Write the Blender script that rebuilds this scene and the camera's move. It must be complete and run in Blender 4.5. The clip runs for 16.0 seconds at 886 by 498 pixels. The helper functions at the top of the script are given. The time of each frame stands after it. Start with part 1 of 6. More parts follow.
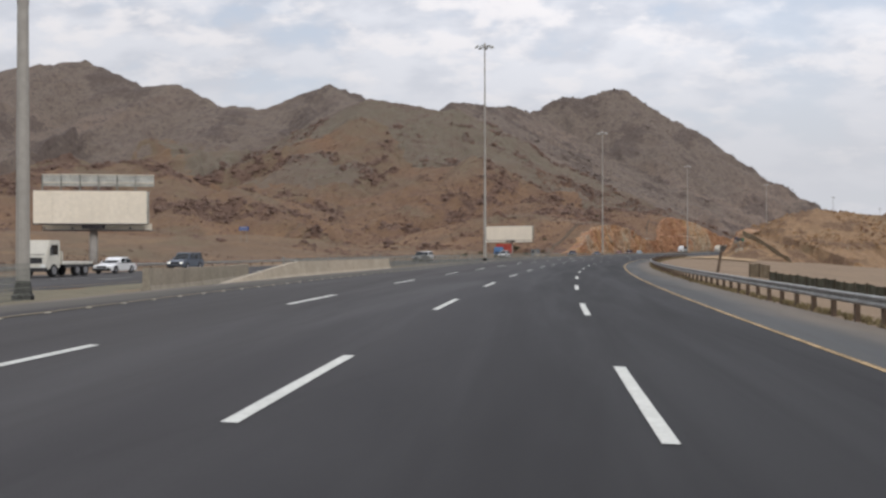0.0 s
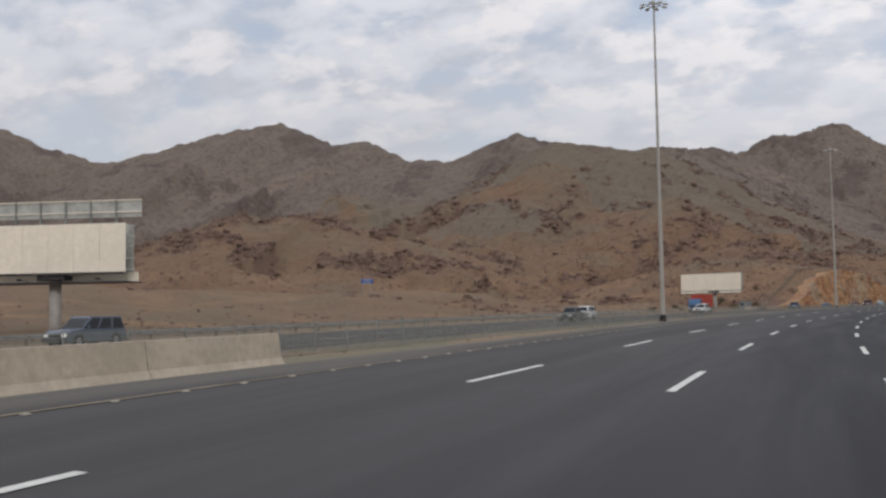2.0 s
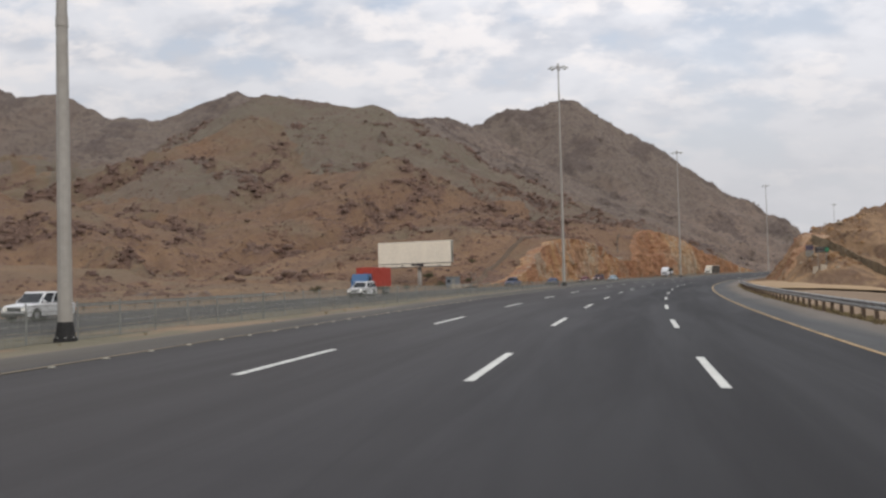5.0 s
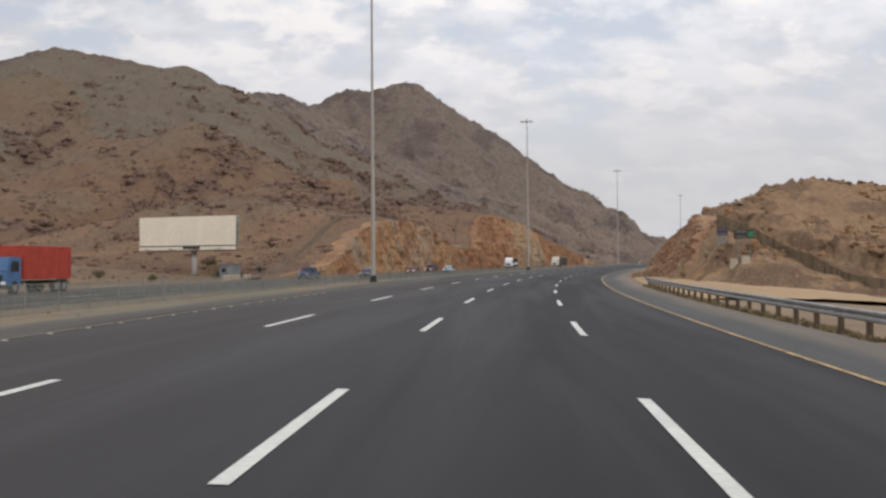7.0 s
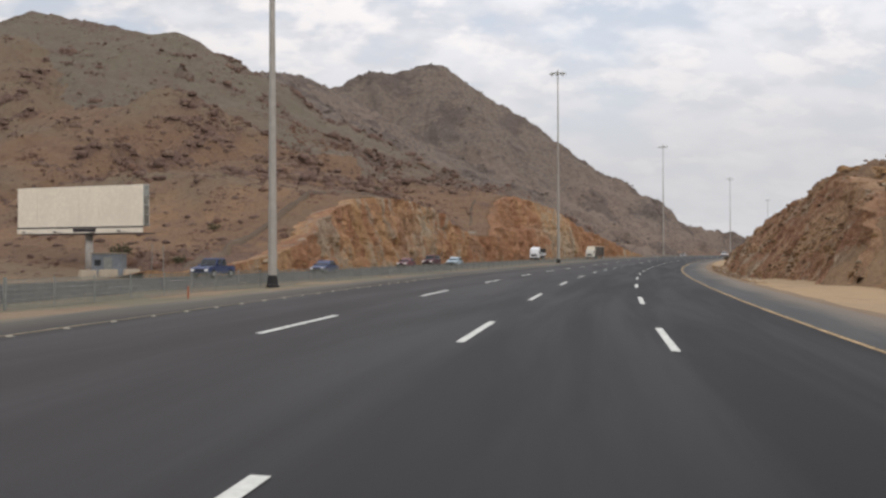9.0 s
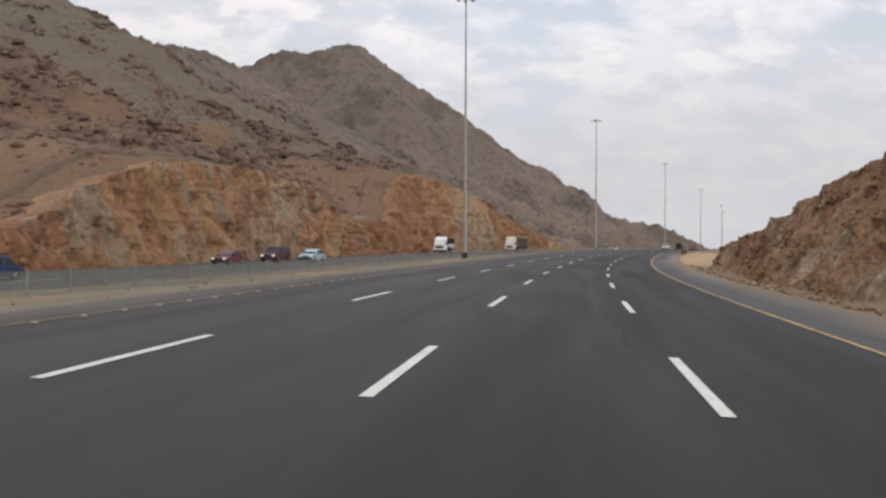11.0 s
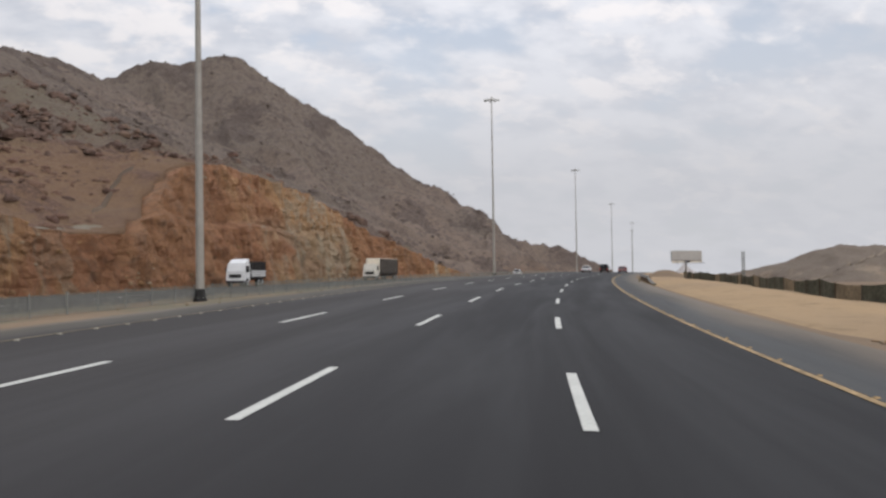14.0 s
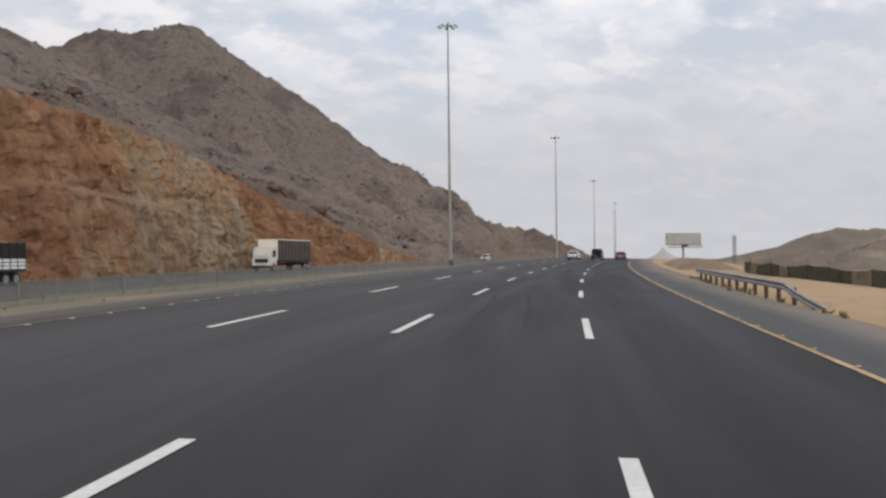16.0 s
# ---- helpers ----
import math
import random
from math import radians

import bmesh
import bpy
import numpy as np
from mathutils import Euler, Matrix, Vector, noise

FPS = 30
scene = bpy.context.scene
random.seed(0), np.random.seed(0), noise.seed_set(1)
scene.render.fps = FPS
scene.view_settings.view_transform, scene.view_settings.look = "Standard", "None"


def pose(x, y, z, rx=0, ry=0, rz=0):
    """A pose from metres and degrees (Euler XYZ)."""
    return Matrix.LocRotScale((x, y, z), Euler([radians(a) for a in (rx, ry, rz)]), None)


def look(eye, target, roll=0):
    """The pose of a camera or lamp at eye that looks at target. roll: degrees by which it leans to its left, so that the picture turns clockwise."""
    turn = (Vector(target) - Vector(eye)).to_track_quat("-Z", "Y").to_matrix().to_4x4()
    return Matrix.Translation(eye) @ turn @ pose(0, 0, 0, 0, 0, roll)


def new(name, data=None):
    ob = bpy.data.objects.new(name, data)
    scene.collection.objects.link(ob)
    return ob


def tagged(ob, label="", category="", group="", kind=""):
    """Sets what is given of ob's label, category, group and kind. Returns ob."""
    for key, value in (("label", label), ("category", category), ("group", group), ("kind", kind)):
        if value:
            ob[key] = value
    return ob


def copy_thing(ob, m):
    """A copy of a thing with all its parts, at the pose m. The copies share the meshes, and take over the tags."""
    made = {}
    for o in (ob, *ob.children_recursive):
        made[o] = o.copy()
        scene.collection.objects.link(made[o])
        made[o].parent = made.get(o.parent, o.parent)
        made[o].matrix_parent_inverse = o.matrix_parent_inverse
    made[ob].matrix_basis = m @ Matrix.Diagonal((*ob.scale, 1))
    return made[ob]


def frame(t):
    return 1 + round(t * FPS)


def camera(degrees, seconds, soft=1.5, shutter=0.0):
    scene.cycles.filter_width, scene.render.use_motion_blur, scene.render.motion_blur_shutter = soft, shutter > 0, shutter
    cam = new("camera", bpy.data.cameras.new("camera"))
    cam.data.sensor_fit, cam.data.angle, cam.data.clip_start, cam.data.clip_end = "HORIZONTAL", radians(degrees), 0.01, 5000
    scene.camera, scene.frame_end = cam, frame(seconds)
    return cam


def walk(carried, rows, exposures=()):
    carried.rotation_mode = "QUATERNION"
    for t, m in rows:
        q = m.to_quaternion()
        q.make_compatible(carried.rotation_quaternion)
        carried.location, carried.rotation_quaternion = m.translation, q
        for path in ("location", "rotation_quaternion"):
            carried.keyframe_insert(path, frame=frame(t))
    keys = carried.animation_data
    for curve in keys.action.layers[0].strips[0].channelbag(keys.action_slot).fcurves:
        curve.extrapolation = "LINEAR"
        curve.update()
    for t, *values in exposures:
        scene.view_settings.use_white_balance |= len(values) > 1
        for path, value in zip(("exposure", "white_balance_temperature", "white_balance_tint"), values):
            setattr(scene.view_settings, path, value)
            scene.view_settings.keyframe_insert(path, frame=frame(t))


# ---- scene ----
cam = camera(50.80, 16.0, soft=2.6)
# seconds, x, y, z, yaw, pitch, roll
PATH = [
    (0.0, -1.10, -3.46, 1.544, 5.46, 0.15, -0.05),
    (0.5, -1.21, 9.38, 1.592, 8.47, 1.01, -0.18),
    (1.0, -1.11, 22.16, 1.619, 11.75, 1.91, -0.49),
    (1.5, -0.76, 34.86, 1.623, 15.26, 2.92, -0.78),
    (2.0, -0.19, 46.84, 1.613, 17.84, 3.63, -0.89),
    (2.5, 0.51, 59.03, 1.652, 18.27, 3.84, -0.94),
    (3.0, 1.40, 72.05, 1.646, 15.94, 3.66, -1.25),
    (3.5, 2.38, 84.98, 1.645, 12.73, 3.15, -1.27),
    (4.0, 3.61, 97.59, 1.683, 9.40, 2.68, -1.48),
    (4.5, 4.91, 110.22, 1.686, 5.93, 2.26, -1.37),
    (5.0, 6.52, 122.91, 1.699, 2.47, 1.88, -1.43),
    (5.5, 8.30, 135.70, 1.724, -0.76, 1.58, -1.19),
    (6.0, 10.25, 148.51, 1.747, -3.57, 1.35, -0.89),
    (6.5, 12.35, 161.19, 1.776, -5.77, 1.17, -0.64),
    (7.0, 14.59, 173.62, 1.806, -7.17, 1.02, -0.46),
    (7.5, 16.95, 185.73, 1.848, -7.59, 0.88, -0.34),
    (8.0, 19.46, 197.62, 1.847, -6.83, 0.72, -0.21),
    (8.5, 22.20, 209.65, 1.891, -5.99, 0.57, -0.16),
    (9.0, 25.16, 221.88, 1.917, -5.34, 0.43, -0.16),
    (9.5, 28.33, 234.24, 1.945, -5.14, 0.29, -0.18),
    (10.0, 31.64, 246.56, 1.974, -5.66, 0.15, -0.16),
    (10.5, 35.04, 258.76, 2.046, -7.19, 0.01, -0.04),
    (11.0, 38.46, 270.85, 2.072, -9.98, -0.13, 0.25),
    (11.5, 42.09, 283.05, 2.065, -12.72, 0.00, 0.08),
    (12.0, 45.95, 294.73, 2.030, -14.53, 0.39, 0.13),
    (12.5, 49.81, 305.99, 2.062, -15.98, 0.83, -0.38),
    (13.0, 53.92, 316.93, 2.026, -16.86, 1.24, -0.57),
    (13.5, 58.44, 328.45, 2.035, -16.66, 1.41, -0.75),
    (14.0, 63.16, 340.33, 2.115, -16.05, 1.43, -0.86),
    (14.5, 68.01, 352.27, 2.195, -15.64, 1.34, -0.91),
    (15.0, 72.84, 364.10, 2.328, -16.05, 0.99, -0.82),
    (15.5, 77.61, 375.67, 2.492, -16.81, 0.69, -0.67),
    (16.0, 82.65, 387.38, 2.571, -17.55, 0.39, -0.67),
]
walk(cam, [(t, look((x, y, z), (x - math.sin(radians(a)) * math.cos(radians(b)), y + math.cos(radians(a)) * math.cos(radians(b)), z + math.sin(radians(b))), c)) for t, x, y, z, a, b, c in PATH],
     [(0.0, 0.08, 6250, 10), (1.5, 0.06, 6250, 10), (2.0, -0.12, 6250, 10), (2.5, 0.02, 6300, 10), (3.5, 0.04, 6350, 10), (7.5, 0.06, 6450, 10), (10.5, 0.14, 6450, 10), (11.5, 0.03, 6400, 10), (12.5, -0.02, 6300, 10), (16.0, 0.0, 6300, 10)])

# ---- light ----
world = bpy.data.worlds.new("world")
scene.world = world
world.use_nodes = True
wn, wl = world.node_tree.nodes, world.node_tree.links
wn.clear()


def wnode(kind, **values):
    n = wn.new(kind)
    for k, v in values.items():
        n.inputs[k].default_value = v
    return n


w_out = wn.new("ShaderNodeOutputWorld")
w_bg = wnode("ShaderNodeBackground", Strength=1.0)
w_sky = wn.new("ShaderNodeTexSky")
w_sky.sky_type, w_sky.sun_disc = "NISHITA", False
w_sky.sun_elevation, w_sky.sun_rotation = radians(24), radians(150)
w_tc = wn.new("ShaderNodeTexCoord")
w_sep = wn.new("ShaderNodeSeparateXYZ")
wl.new(w_tc.outputs["Generated"], w_sep.inputs[0])


def wmath(op, a, b=None, clamp=False):
    n = wn.new("ShaderNodeMath")
    n.operation, n.use_clamp = op, clamp
    for i, v in enumerate((a, b)):
        if v is None:
            continue
        if isinstance(v, (int, float)):
            n.inputs[i].default_value = v
        else:
            wl.new(v, n.inputs[i])
    return n.outputs[0]


def wmix(f, a, b):
    n = wn.new("ShaderNodeMix")
    n.data_type = "RGBA"
    for i, v in ((0, f), (6, a), (7, b)):
        if isinstance(v, (int, float)):
            n.inputs[i].default_value = v
        elif isinstance(v, tuple):
            n.inputs[i].default_value = (*v, 1)
        else:
            wl.new(v, n.inputs[i])
    return n.outputs[2]


def wramp(v, lo, hi):
    n = wn.new("ShaderNodeMapRange")
    n.interpolation_type = "SMOOTHSTEP"
    wl.new(v, n.inputs[0])
    n.inputs[1].default_value, n.inputs[2].default_value = lo, hi
    return n.outputs[0]


up = wmath("MAXIMUM", w_sep.outputs[2], 0.0)
den = wmath("ADD", up, 0.40)
w_comb = wn.new("ShaderNodeCombineXYZ")
wl.new(wmath("DIVIDE", w_sep.outputs[0], den), w_comb.inputs[0])
wl.new(wmath("DIVIDE", w_sep.outputs[1], den), w_comb.inputs[1])


def wnoise(scale, detail, rough, dist=0.0, off=0.0):
    n = wnode("ShaderNodeTexNoise", Scale=scale, Detail=detail, Roughness=rough, Distortion=dist)
    m = wn.new("ShaderNodeMapping")
    m.inputs["Location"].default_value = (off, off * 0.7, off * 0.3)
    m.inputs["Scale"].default_value = (1.0, 1.25, 1.0)
    wl.new(w_comb.outputs[0], m.inputs[0])
    wl.new(m.outputs[0], n.inputs["Vector"])
    return n.outputs[0]


cl_big = wnoise(3.4, 5.0, 0.55, 0.1)
cl_mid = wnoise(8.5, 4.0, 0.50, 0.1, 3.7)
cl_lit = wnoise(10.5, 6.0, 0.56, 0.15, 9.1)
w_blue = wmix(0.3, w_sky.outputs[0], (6.4, 7.5, 8.9))
w_blue_s = wmix(0.885, w_blue, (0.0, 0.0, 0.0))
grey = wmix(wramp(cl_mid, 0.36, 0.64), (0.625, 0.645, 0.705), (0.845, 0.845, 0.88))
lumps = wmath("ADD", wmath("MULTIPLY", cl_lit, 0.65), wmath("MULTIPLY", cl_big, 0.35))
cloud = wmix(wmath("MULTIPLY", wramp(lumps, 0.50, 0.62), 0.80), grey, (1.04, 0.975, 0.945))
gaps = wmath("ADD", wmath("MULTIPLY", cl_big, 0.55), wmath("MULTIPLY", cl_mid, 0.45))
cover = wmath("ADD", wmath("MULTIPLY", wramp(gaps, 0.38, 0.50), 0.45), 0.55)
sky_col = wmix(cover, w_blue_s, cloud)
low = wramp(up, 0.36, 0.06)
sky_col = wmix(wmath("MULTIPLY", low, 0.86), sky_col, (0.645, 0.637, 0.652))
gain = wn.new("ShaderNodeVectorMath")
gain.operation = "SCALE"
wl.new(sky_col, gain.inputs[0])
toward = wmath("ADD", wmath("MULTIPLY", w_sep.outputs[0], 0.40), wmath("MULTIPLY", w_sep.outputs[1], 0.92))
thin = wmath("MULTIPLY", wmath("MULTIPLY", wramp(toward, 0.72, 1.0), wramp(up, 0.07, 0.24)), 0.13)
wl.new(wmath("ADD", wmath("ADD", 0.92, thin), wmath("MULTIPLY", wramp(up, 0.28, 0.9), 0.95)), gain.inputs["Scale"])
wl.new(gain.outputs[0], w_bg.inputs[0])
wl.new(w_bg.outputs[0], w_out.inputs[0])

sun = new("sun", bpy.data.lights.new("sun", "SUN"))
sun.data.energy, sun.data.angle, sun.data.color = 0.9, radians(14), (1.0, 0.93, 0.86)
sun.matrix_world = look((0, 0, 200), (-90, 170, 120))
scene.view_settings.exposure = 0.0


# ---- materials ----
def material(name, base, rough=0.8, metal=0.0, spec=0.3):
    m = bpy.data.materials.new(name)
    m.use_nodes = True
    b = m.node_tree.nodes["Principled BSDF"]
    b.inputs["Base Color"].default_value = (*base, 1)
    b.inputs["Roughness"].default_value, b.inputs["Metallic"].default_value = rough, metal
    b.inputs["Specular IOR Level"].default_value = spec
    return m


class Nodes:
    """Short hand for building node trees."""

    def __init__(self, m):
        self.m, self.t = m, m.node_tree
        self.b = self.t.nodes["Principled BSDF"]

    def put(self, v, socket):
        if isinstance(v, (int, float)):
            socket.default_value = v
        elif isinstance(v, tuple):
            socket.default_value = (*v, 1) if len(socket.default_value) == 4 else v
        else:
            self.t.links.new(v, socket)

    def pos(self, scale=(1, 1, 1), local=False):
        n = self.t.nodes.new("ShaderNodeMapping")
        n.inputs["Scale"].default_value = scale
        if local:
            g = self.t.nodes.new("ShaderNodeTexCoord")
            self.t.links.new(g.outputs["Object"], n.inputs[0])
        else:
            g = self.t.nodes.new("ShaderNodeNewGeometry")
            self.t.links.new(g.outputs["Position"], n.inputs[0])
        return n.outputs[0]

    def uv(self, scale=(1, 1, 1)):
        n = self.t.nodes.new("ShaderNodeMapping")
        n.inputs["Scale"].default_value = scale
        g = self.t.nodes.new("ShaderNodeTexCoord")
        self.t.links.new(g.outputs["UV"], n.inputs[0])
        return n.outputs[0]

    def noise(self, vec, scale, detail=5, rough=0.55, dist=0.0):
        n = self.t.nodes.new("ShaderNodeTexNoise")
        self.put(vec, n.inputs["Vector"])
        for k, v in (("Scale", scale), ("Detail", detail), ("Roughness", rough), ("Distortion", dist)):
            n.inputs[k].default_value = v
        return n.outputs[0]

    def voronoi(self, vec, scale, feature="F1"):
        n = self.t.nodes.new("ShaderNodeTexVoronoi")
        n.feature = feature
        self.put(vec, n.inputs["Vector"])
        n.inputs["Scale"].default_value = scale
        return n.outputs["Distance"]

    def ramp(self, v, lo, hi, a=0.0, b=1.0):
        n = self.t.nodes.new("ShaderNodeMapRange")
        n.interpolation_type = "SMOOTHSTEP"
        self.put(v, n.inputs[0])
        for i, k in enumerate((lo, hi, a, b)):
            n.inputs[i + 1].default_value = k
        return n.outputs[0]

    def mix(self, f, a, b):
        n = self.t.nodes.new("ShaderNodeMix")
        n.data_type = "RGBA"
        for i, v in ((0, f), (6, a), (7, b)):
            self.put(v, n.inputs[i])
        return n.outputs[2]

    def math(self, op, a, b):
        n = self.t.nodes.new("ShaderNodeMath")
        n.operation = op
        self.put(a, n.inputs[0])
        self.put(b, n.inputs[1])
        return n.outputs[0]

    def height(self):
        g = self.t.nodes.new("ShaderNodeNewGeometry")
        s = self.t.nodes.new("ShaderNodeSeparateXYZ")
        self.t.links.new(g.outputs["Position"], s.inputs[0])
        return s.outputs[2]

    def random(self):
        return self.t.nodes.new("ShaderNodeObjectInfo").outputs["Random"]

    def island(self):
        return self.t.nodes.new("ShaderNodeNewGeometry").outputs["Random Per Island"]

    def color(self, v):
        self.put(v, self.b.inputs["Base Color"])

    def rough(self, v):
        self.put(v, self.b.inputs["Roughness"])

    def bump(self, v, strength, distance):
        n = self.t.nodes.new("ShaderNodeBump")
        n.inputs["Strength"].default_value, n.inputs["Distance"].default_value = strength, distance
        self.put(v, n.inputs["Height"])
        self.t.links.new(n.outputs[0], self.b.inputs["Normal"])


def worn(name, base, rough=0.7, metal=0.0, spec=0.3, scale=3.0, amount=0.25, bump=0.0, local=True):
    """A paint, metal or concrete with stains at two sizes."""
    m = material(name, base, rough, metal, spec)
    n = Nodes(m)
    p = n.pos(local=local)
    f = n.math("MULTIPLY", n.noise(p, scale, 6, 0.65), n.noise(p, scale * 9, 4, 0.6))
    dark = tuple(c * (1 - amount) for c in base)
    lite = tuple(min(1, c * (1 + amount * 0.5)) for c in base)
    n.color(n.mix(n.ramp(f, 0.12, 0.4), dark, lite))
    n.rough(n.ramp(f, 0.1, 0.45, min(1, rough + 0.12), max(0, rough - 0.08)))
    if bump:
        n.bump(f, 0.5, bump)
    return m


def asphalt(name, base, tone_shift=1.0, dusty=0.0):
    m = material(name, base, 0.8, 0.0, 0.21)
    n = Nodes(m)
    u = n.uv()
    p = n.pos()
    wide = n.noise(n.uv((0.6, 0.02, 1)), 1.0, 4, 0.6)
    lane = n.noise(n.uv((0.55, 0.035, 1)), 1.0, 5, 0.6, 0.5)
    patch = n.noise(n.uv((0.18, 0.05, 1)), 1.0, 5, 0.6, 0.4)
    grain = n.noise(p, 38.0, 3, 0.7)
    c = n.mix(n.ramp(lane, 0.3, 0.7), tuple(v * 0.965 for v in base), tuple(v * 1.03 for v in base))
    c = n.mix(n.math("MULTIPLY", n.ramp(patch, 0.52, 0.68), 0.45), c, tuple(v * 0.66 for v in base))
    c = n.mix(n.math("MULTIPLY", n.ramp(wide, 0.56, 0.72), 0.2), c, tuple(v * 1.5 for v in base))
    crack = n.voronoi(n.uv((0.17, 0.035, 1)), 1.0, "DISTANCE_TO_EDGE")
    c = n.mix(n.ramp(crack, 0.012, 0.0, 0.0, 0.35), c, tuple(v * 0.55 for v in base))
    c = n.mix(n.math("MULTIPLY", n.ramp(grain, 0.35, 0.75), 0.35), c, tuple(v * 1.7 for v in base))
    sep = n.t.nodes.new("ShaderNodeSeparateXYZ")
    n.put(u, sep.inputs[0])
    newer = n.math("ADD", sep.outputs[1], n.math("MULTIPLY", n.noise(n.uv((0.05, 0.02, 1)), 1.0, 3, 0.5), 60.0))
    c = n.mix(n.ramp(newer, 20.0, 330.0, 0.0, 0.74 * tone_shift), c, tuple(v * 0.35 for v in base))
    path = n.math("COSINE", n.math("MULTIPLY", n.math("ADD", sep.outputs[0], 0.91), 2 * math.pi / 1.825), 0.0)
    path = n.math("MULTIPLY", n.ramp(path, -0.9, 0.9), n.ramp(patch, 0.35, 0.65, 0.02, 0.20))
    c = n.mix(path, c, (base[0] * 0.58, base[1] * 0.60, base[2] * 0.68))
    # darker from the left lanes towards the right edge
    c = n.mix(n.ramp(n.math("ADD", sep.outputs[0], n.math("MULTIPLY", patch, 3.0)), -4.5, 1.9, 0.0, 0.88 * tone_shift), c, tuple(v * 0.3 for v in base))
    c = n.mix(n.ramp(sep.outputs[0], -1.0, -9.5, 0.0, 0.75 * tone_shift), c, (base[0] * 0.86, base[1] * 0.79, base[2] * 0.71))
    streak = n.noise(n.uv((1.6, 0.06, 1)), 1.0, 4, 0.55, 0.9)
    c = n.mix(n.ramp(streak, 0.64, 0.76, 0.0, 0.30), c, tuple(v * 0.25 for v in base))
    verge = n.math("ADD", n.math("MULTIPLY", sep.outputs[0], -1.0), n.math("MULTIPLY", n.noise(n.uv((0.5, 0.09, 1)), 1.0, 5, 0.6), 2.2))
    c = n.mix(n.math("MULTIPLY", n.ramp(verge, 11.8, 12.9, 0.0, 0.65), n.ramp(verge, 20.0, 19.0)), c, (0.092, 0.080, 0.062))
    c = n.mix(n.math("MULTIPLY", n.ramp(verge, 13.1, 14.2), n.ramp(verge, 20.0, 19.0)), c, (0.165, 0.135, 0.10))
    if dusty:
        edge = n.math("ADD", sep.outputs[0], n.math("MULTIPLY", n.noise(n.uv((0.4, 0.07, 1)), 1.0, 5, 0.6), 2.4))
        c = n.mix(n.ramp(edge, 5.6, 7.6, 0.0, dusty), c, (0.24, 0.185, 0.13))
    n.color(c)
    n.rough(n.ramp(lane, 0.3, 0.7, 0.68, 0.84))
    n.bump(grain, 0.35, 0.006)
    return m


def sand(name, base, stony, scale=1.0):
    m = material(name, base, 0.95, 0.0, 0.15)
    n = Nodes(m)
    p = n.pos()
    big = n.noise(p, 0.06 * scale, 5, 0.6, 0.4)
    mid = n.noise(p, 0.7 * scale, 6, 0.65)
    fine = n.noise(p, 7.0, 4, 0.7)
    c = n.mix(n.ramp(big, 0.35, 0.65), base, stony)
    c = n.mix(n.math("MULTIPLY", n.ramp(mid, 0.52, 0.7), 0.6), c, tuple(v * 0.62 for v in stony))
    c = n.mix(n.math("MULTIPLY", n.ramp(fine, 0.45, 0.75), 0.35), c, tuple(v * 1.25 for v in base))
    n.color(c)
    n.bump(n.math("ADD", mid, fine), 0.6, 0.05)
    return m


def mountain(name, soil, olive, rock, ochre, rocky=0.5, low=25.0, size=1.0, crags=0.8):
    """A bare desert slope: gravelly soil in two tones, dark rock where the crags stand out, ochre scars near its foot."""
    m = material(name, soil, 0.95, 0.0, 0.12)
    n = Nodes(m)
    p = n.pos()
    big = n.noise(p, 0.011 * size, 5, 0.58, 0.6)
    mid = n.noise(p, 0.07 * size, 7, 0.66, 0.3)
    fine = n.noise(p, 0.34 * size, 6, 0.70)
    tiny = n.noise(p, 1.5 * size, 5, 0.70)
    scar = n.noise(p, 0.022 * size, 4, 0.55, 0.8)
    drift = n.math("ADD", big, n.ramp(n.height(), 10.0, 90.0, -0.10, 0.08))
    c = n.mix(n.ramp(drift, 0.37, 0.57), soil, olive)
    foot = n.math("MULTIPLY", n.ramp(n.height(), low * 1.2, low * 0.3), n.ramp(n.math("ADD", n.math("MULTIPLY", scar, 0.75), n.math("MULTIPLY", mid, 0.25)), 0.50, 0.57))
    c = n.mix(n.math("MULTIPLY", foot, 0.6), c, ochre)
    c = n.mix(n.math("MULTIPLY", n.ramp(mid, 0.42, 0.66), 0.62), c, tuple(0.45 * u + 0.55 * v for u, v in zip(soil, rock)))
    c = n.mix(n.math("MULTIPLY", n.ramp(fine, 0.48, 0.66), 0.45 * rocky + 0.22), c, rock)
    c = n.mix(n.math("MULTIPLY", n.ramp(tiny, 0.47, 0.66), 0.42), c, tuple(v * 0.75 for v in rock))
    c = n.mix(n.math("MULTIPLY", n.ramp(tiny, 0.46, 0.34), 0.22), c, tuple(v * 1.25 for v in soil))
    crag = n.t.nodes.new("ShaderNodeAttribute")
    crag.attribute_name = "crag"
    grain = n.math("ADD", n.math("MULTIPLY", mid, 0.7), n.math("ADD", fine, n.math("MULTIPLY", tiny, 0.6)))
    bare = n.math("ADD", crag.outputs["Fac"], n.math("MULTIPLY", n.math("SUBTRACT", grain, 1.15), 2.6))
    stone = n.mix(n.ramp(tiny, 0.38, 0.62), tuple(v * 1.25 for v in rock), tuple(v * 0.72 for v in rock))
    c = n.mix(n.math("MULTIPLY", n.ramp(bare, 0.25, 0.95), n.ramp(crag.outputs["Fac"], 0.0, 0.5, 0.0, crags)), c, stone)
    n.color(c)
    n.bump(n.math("ADD", n.math("MULTIPLY", mid, 1.2), n.math("ADD", fine, n.math("MULTIPLY", tiny, 0.35))), 0.8, 1.6 / size)
    return m


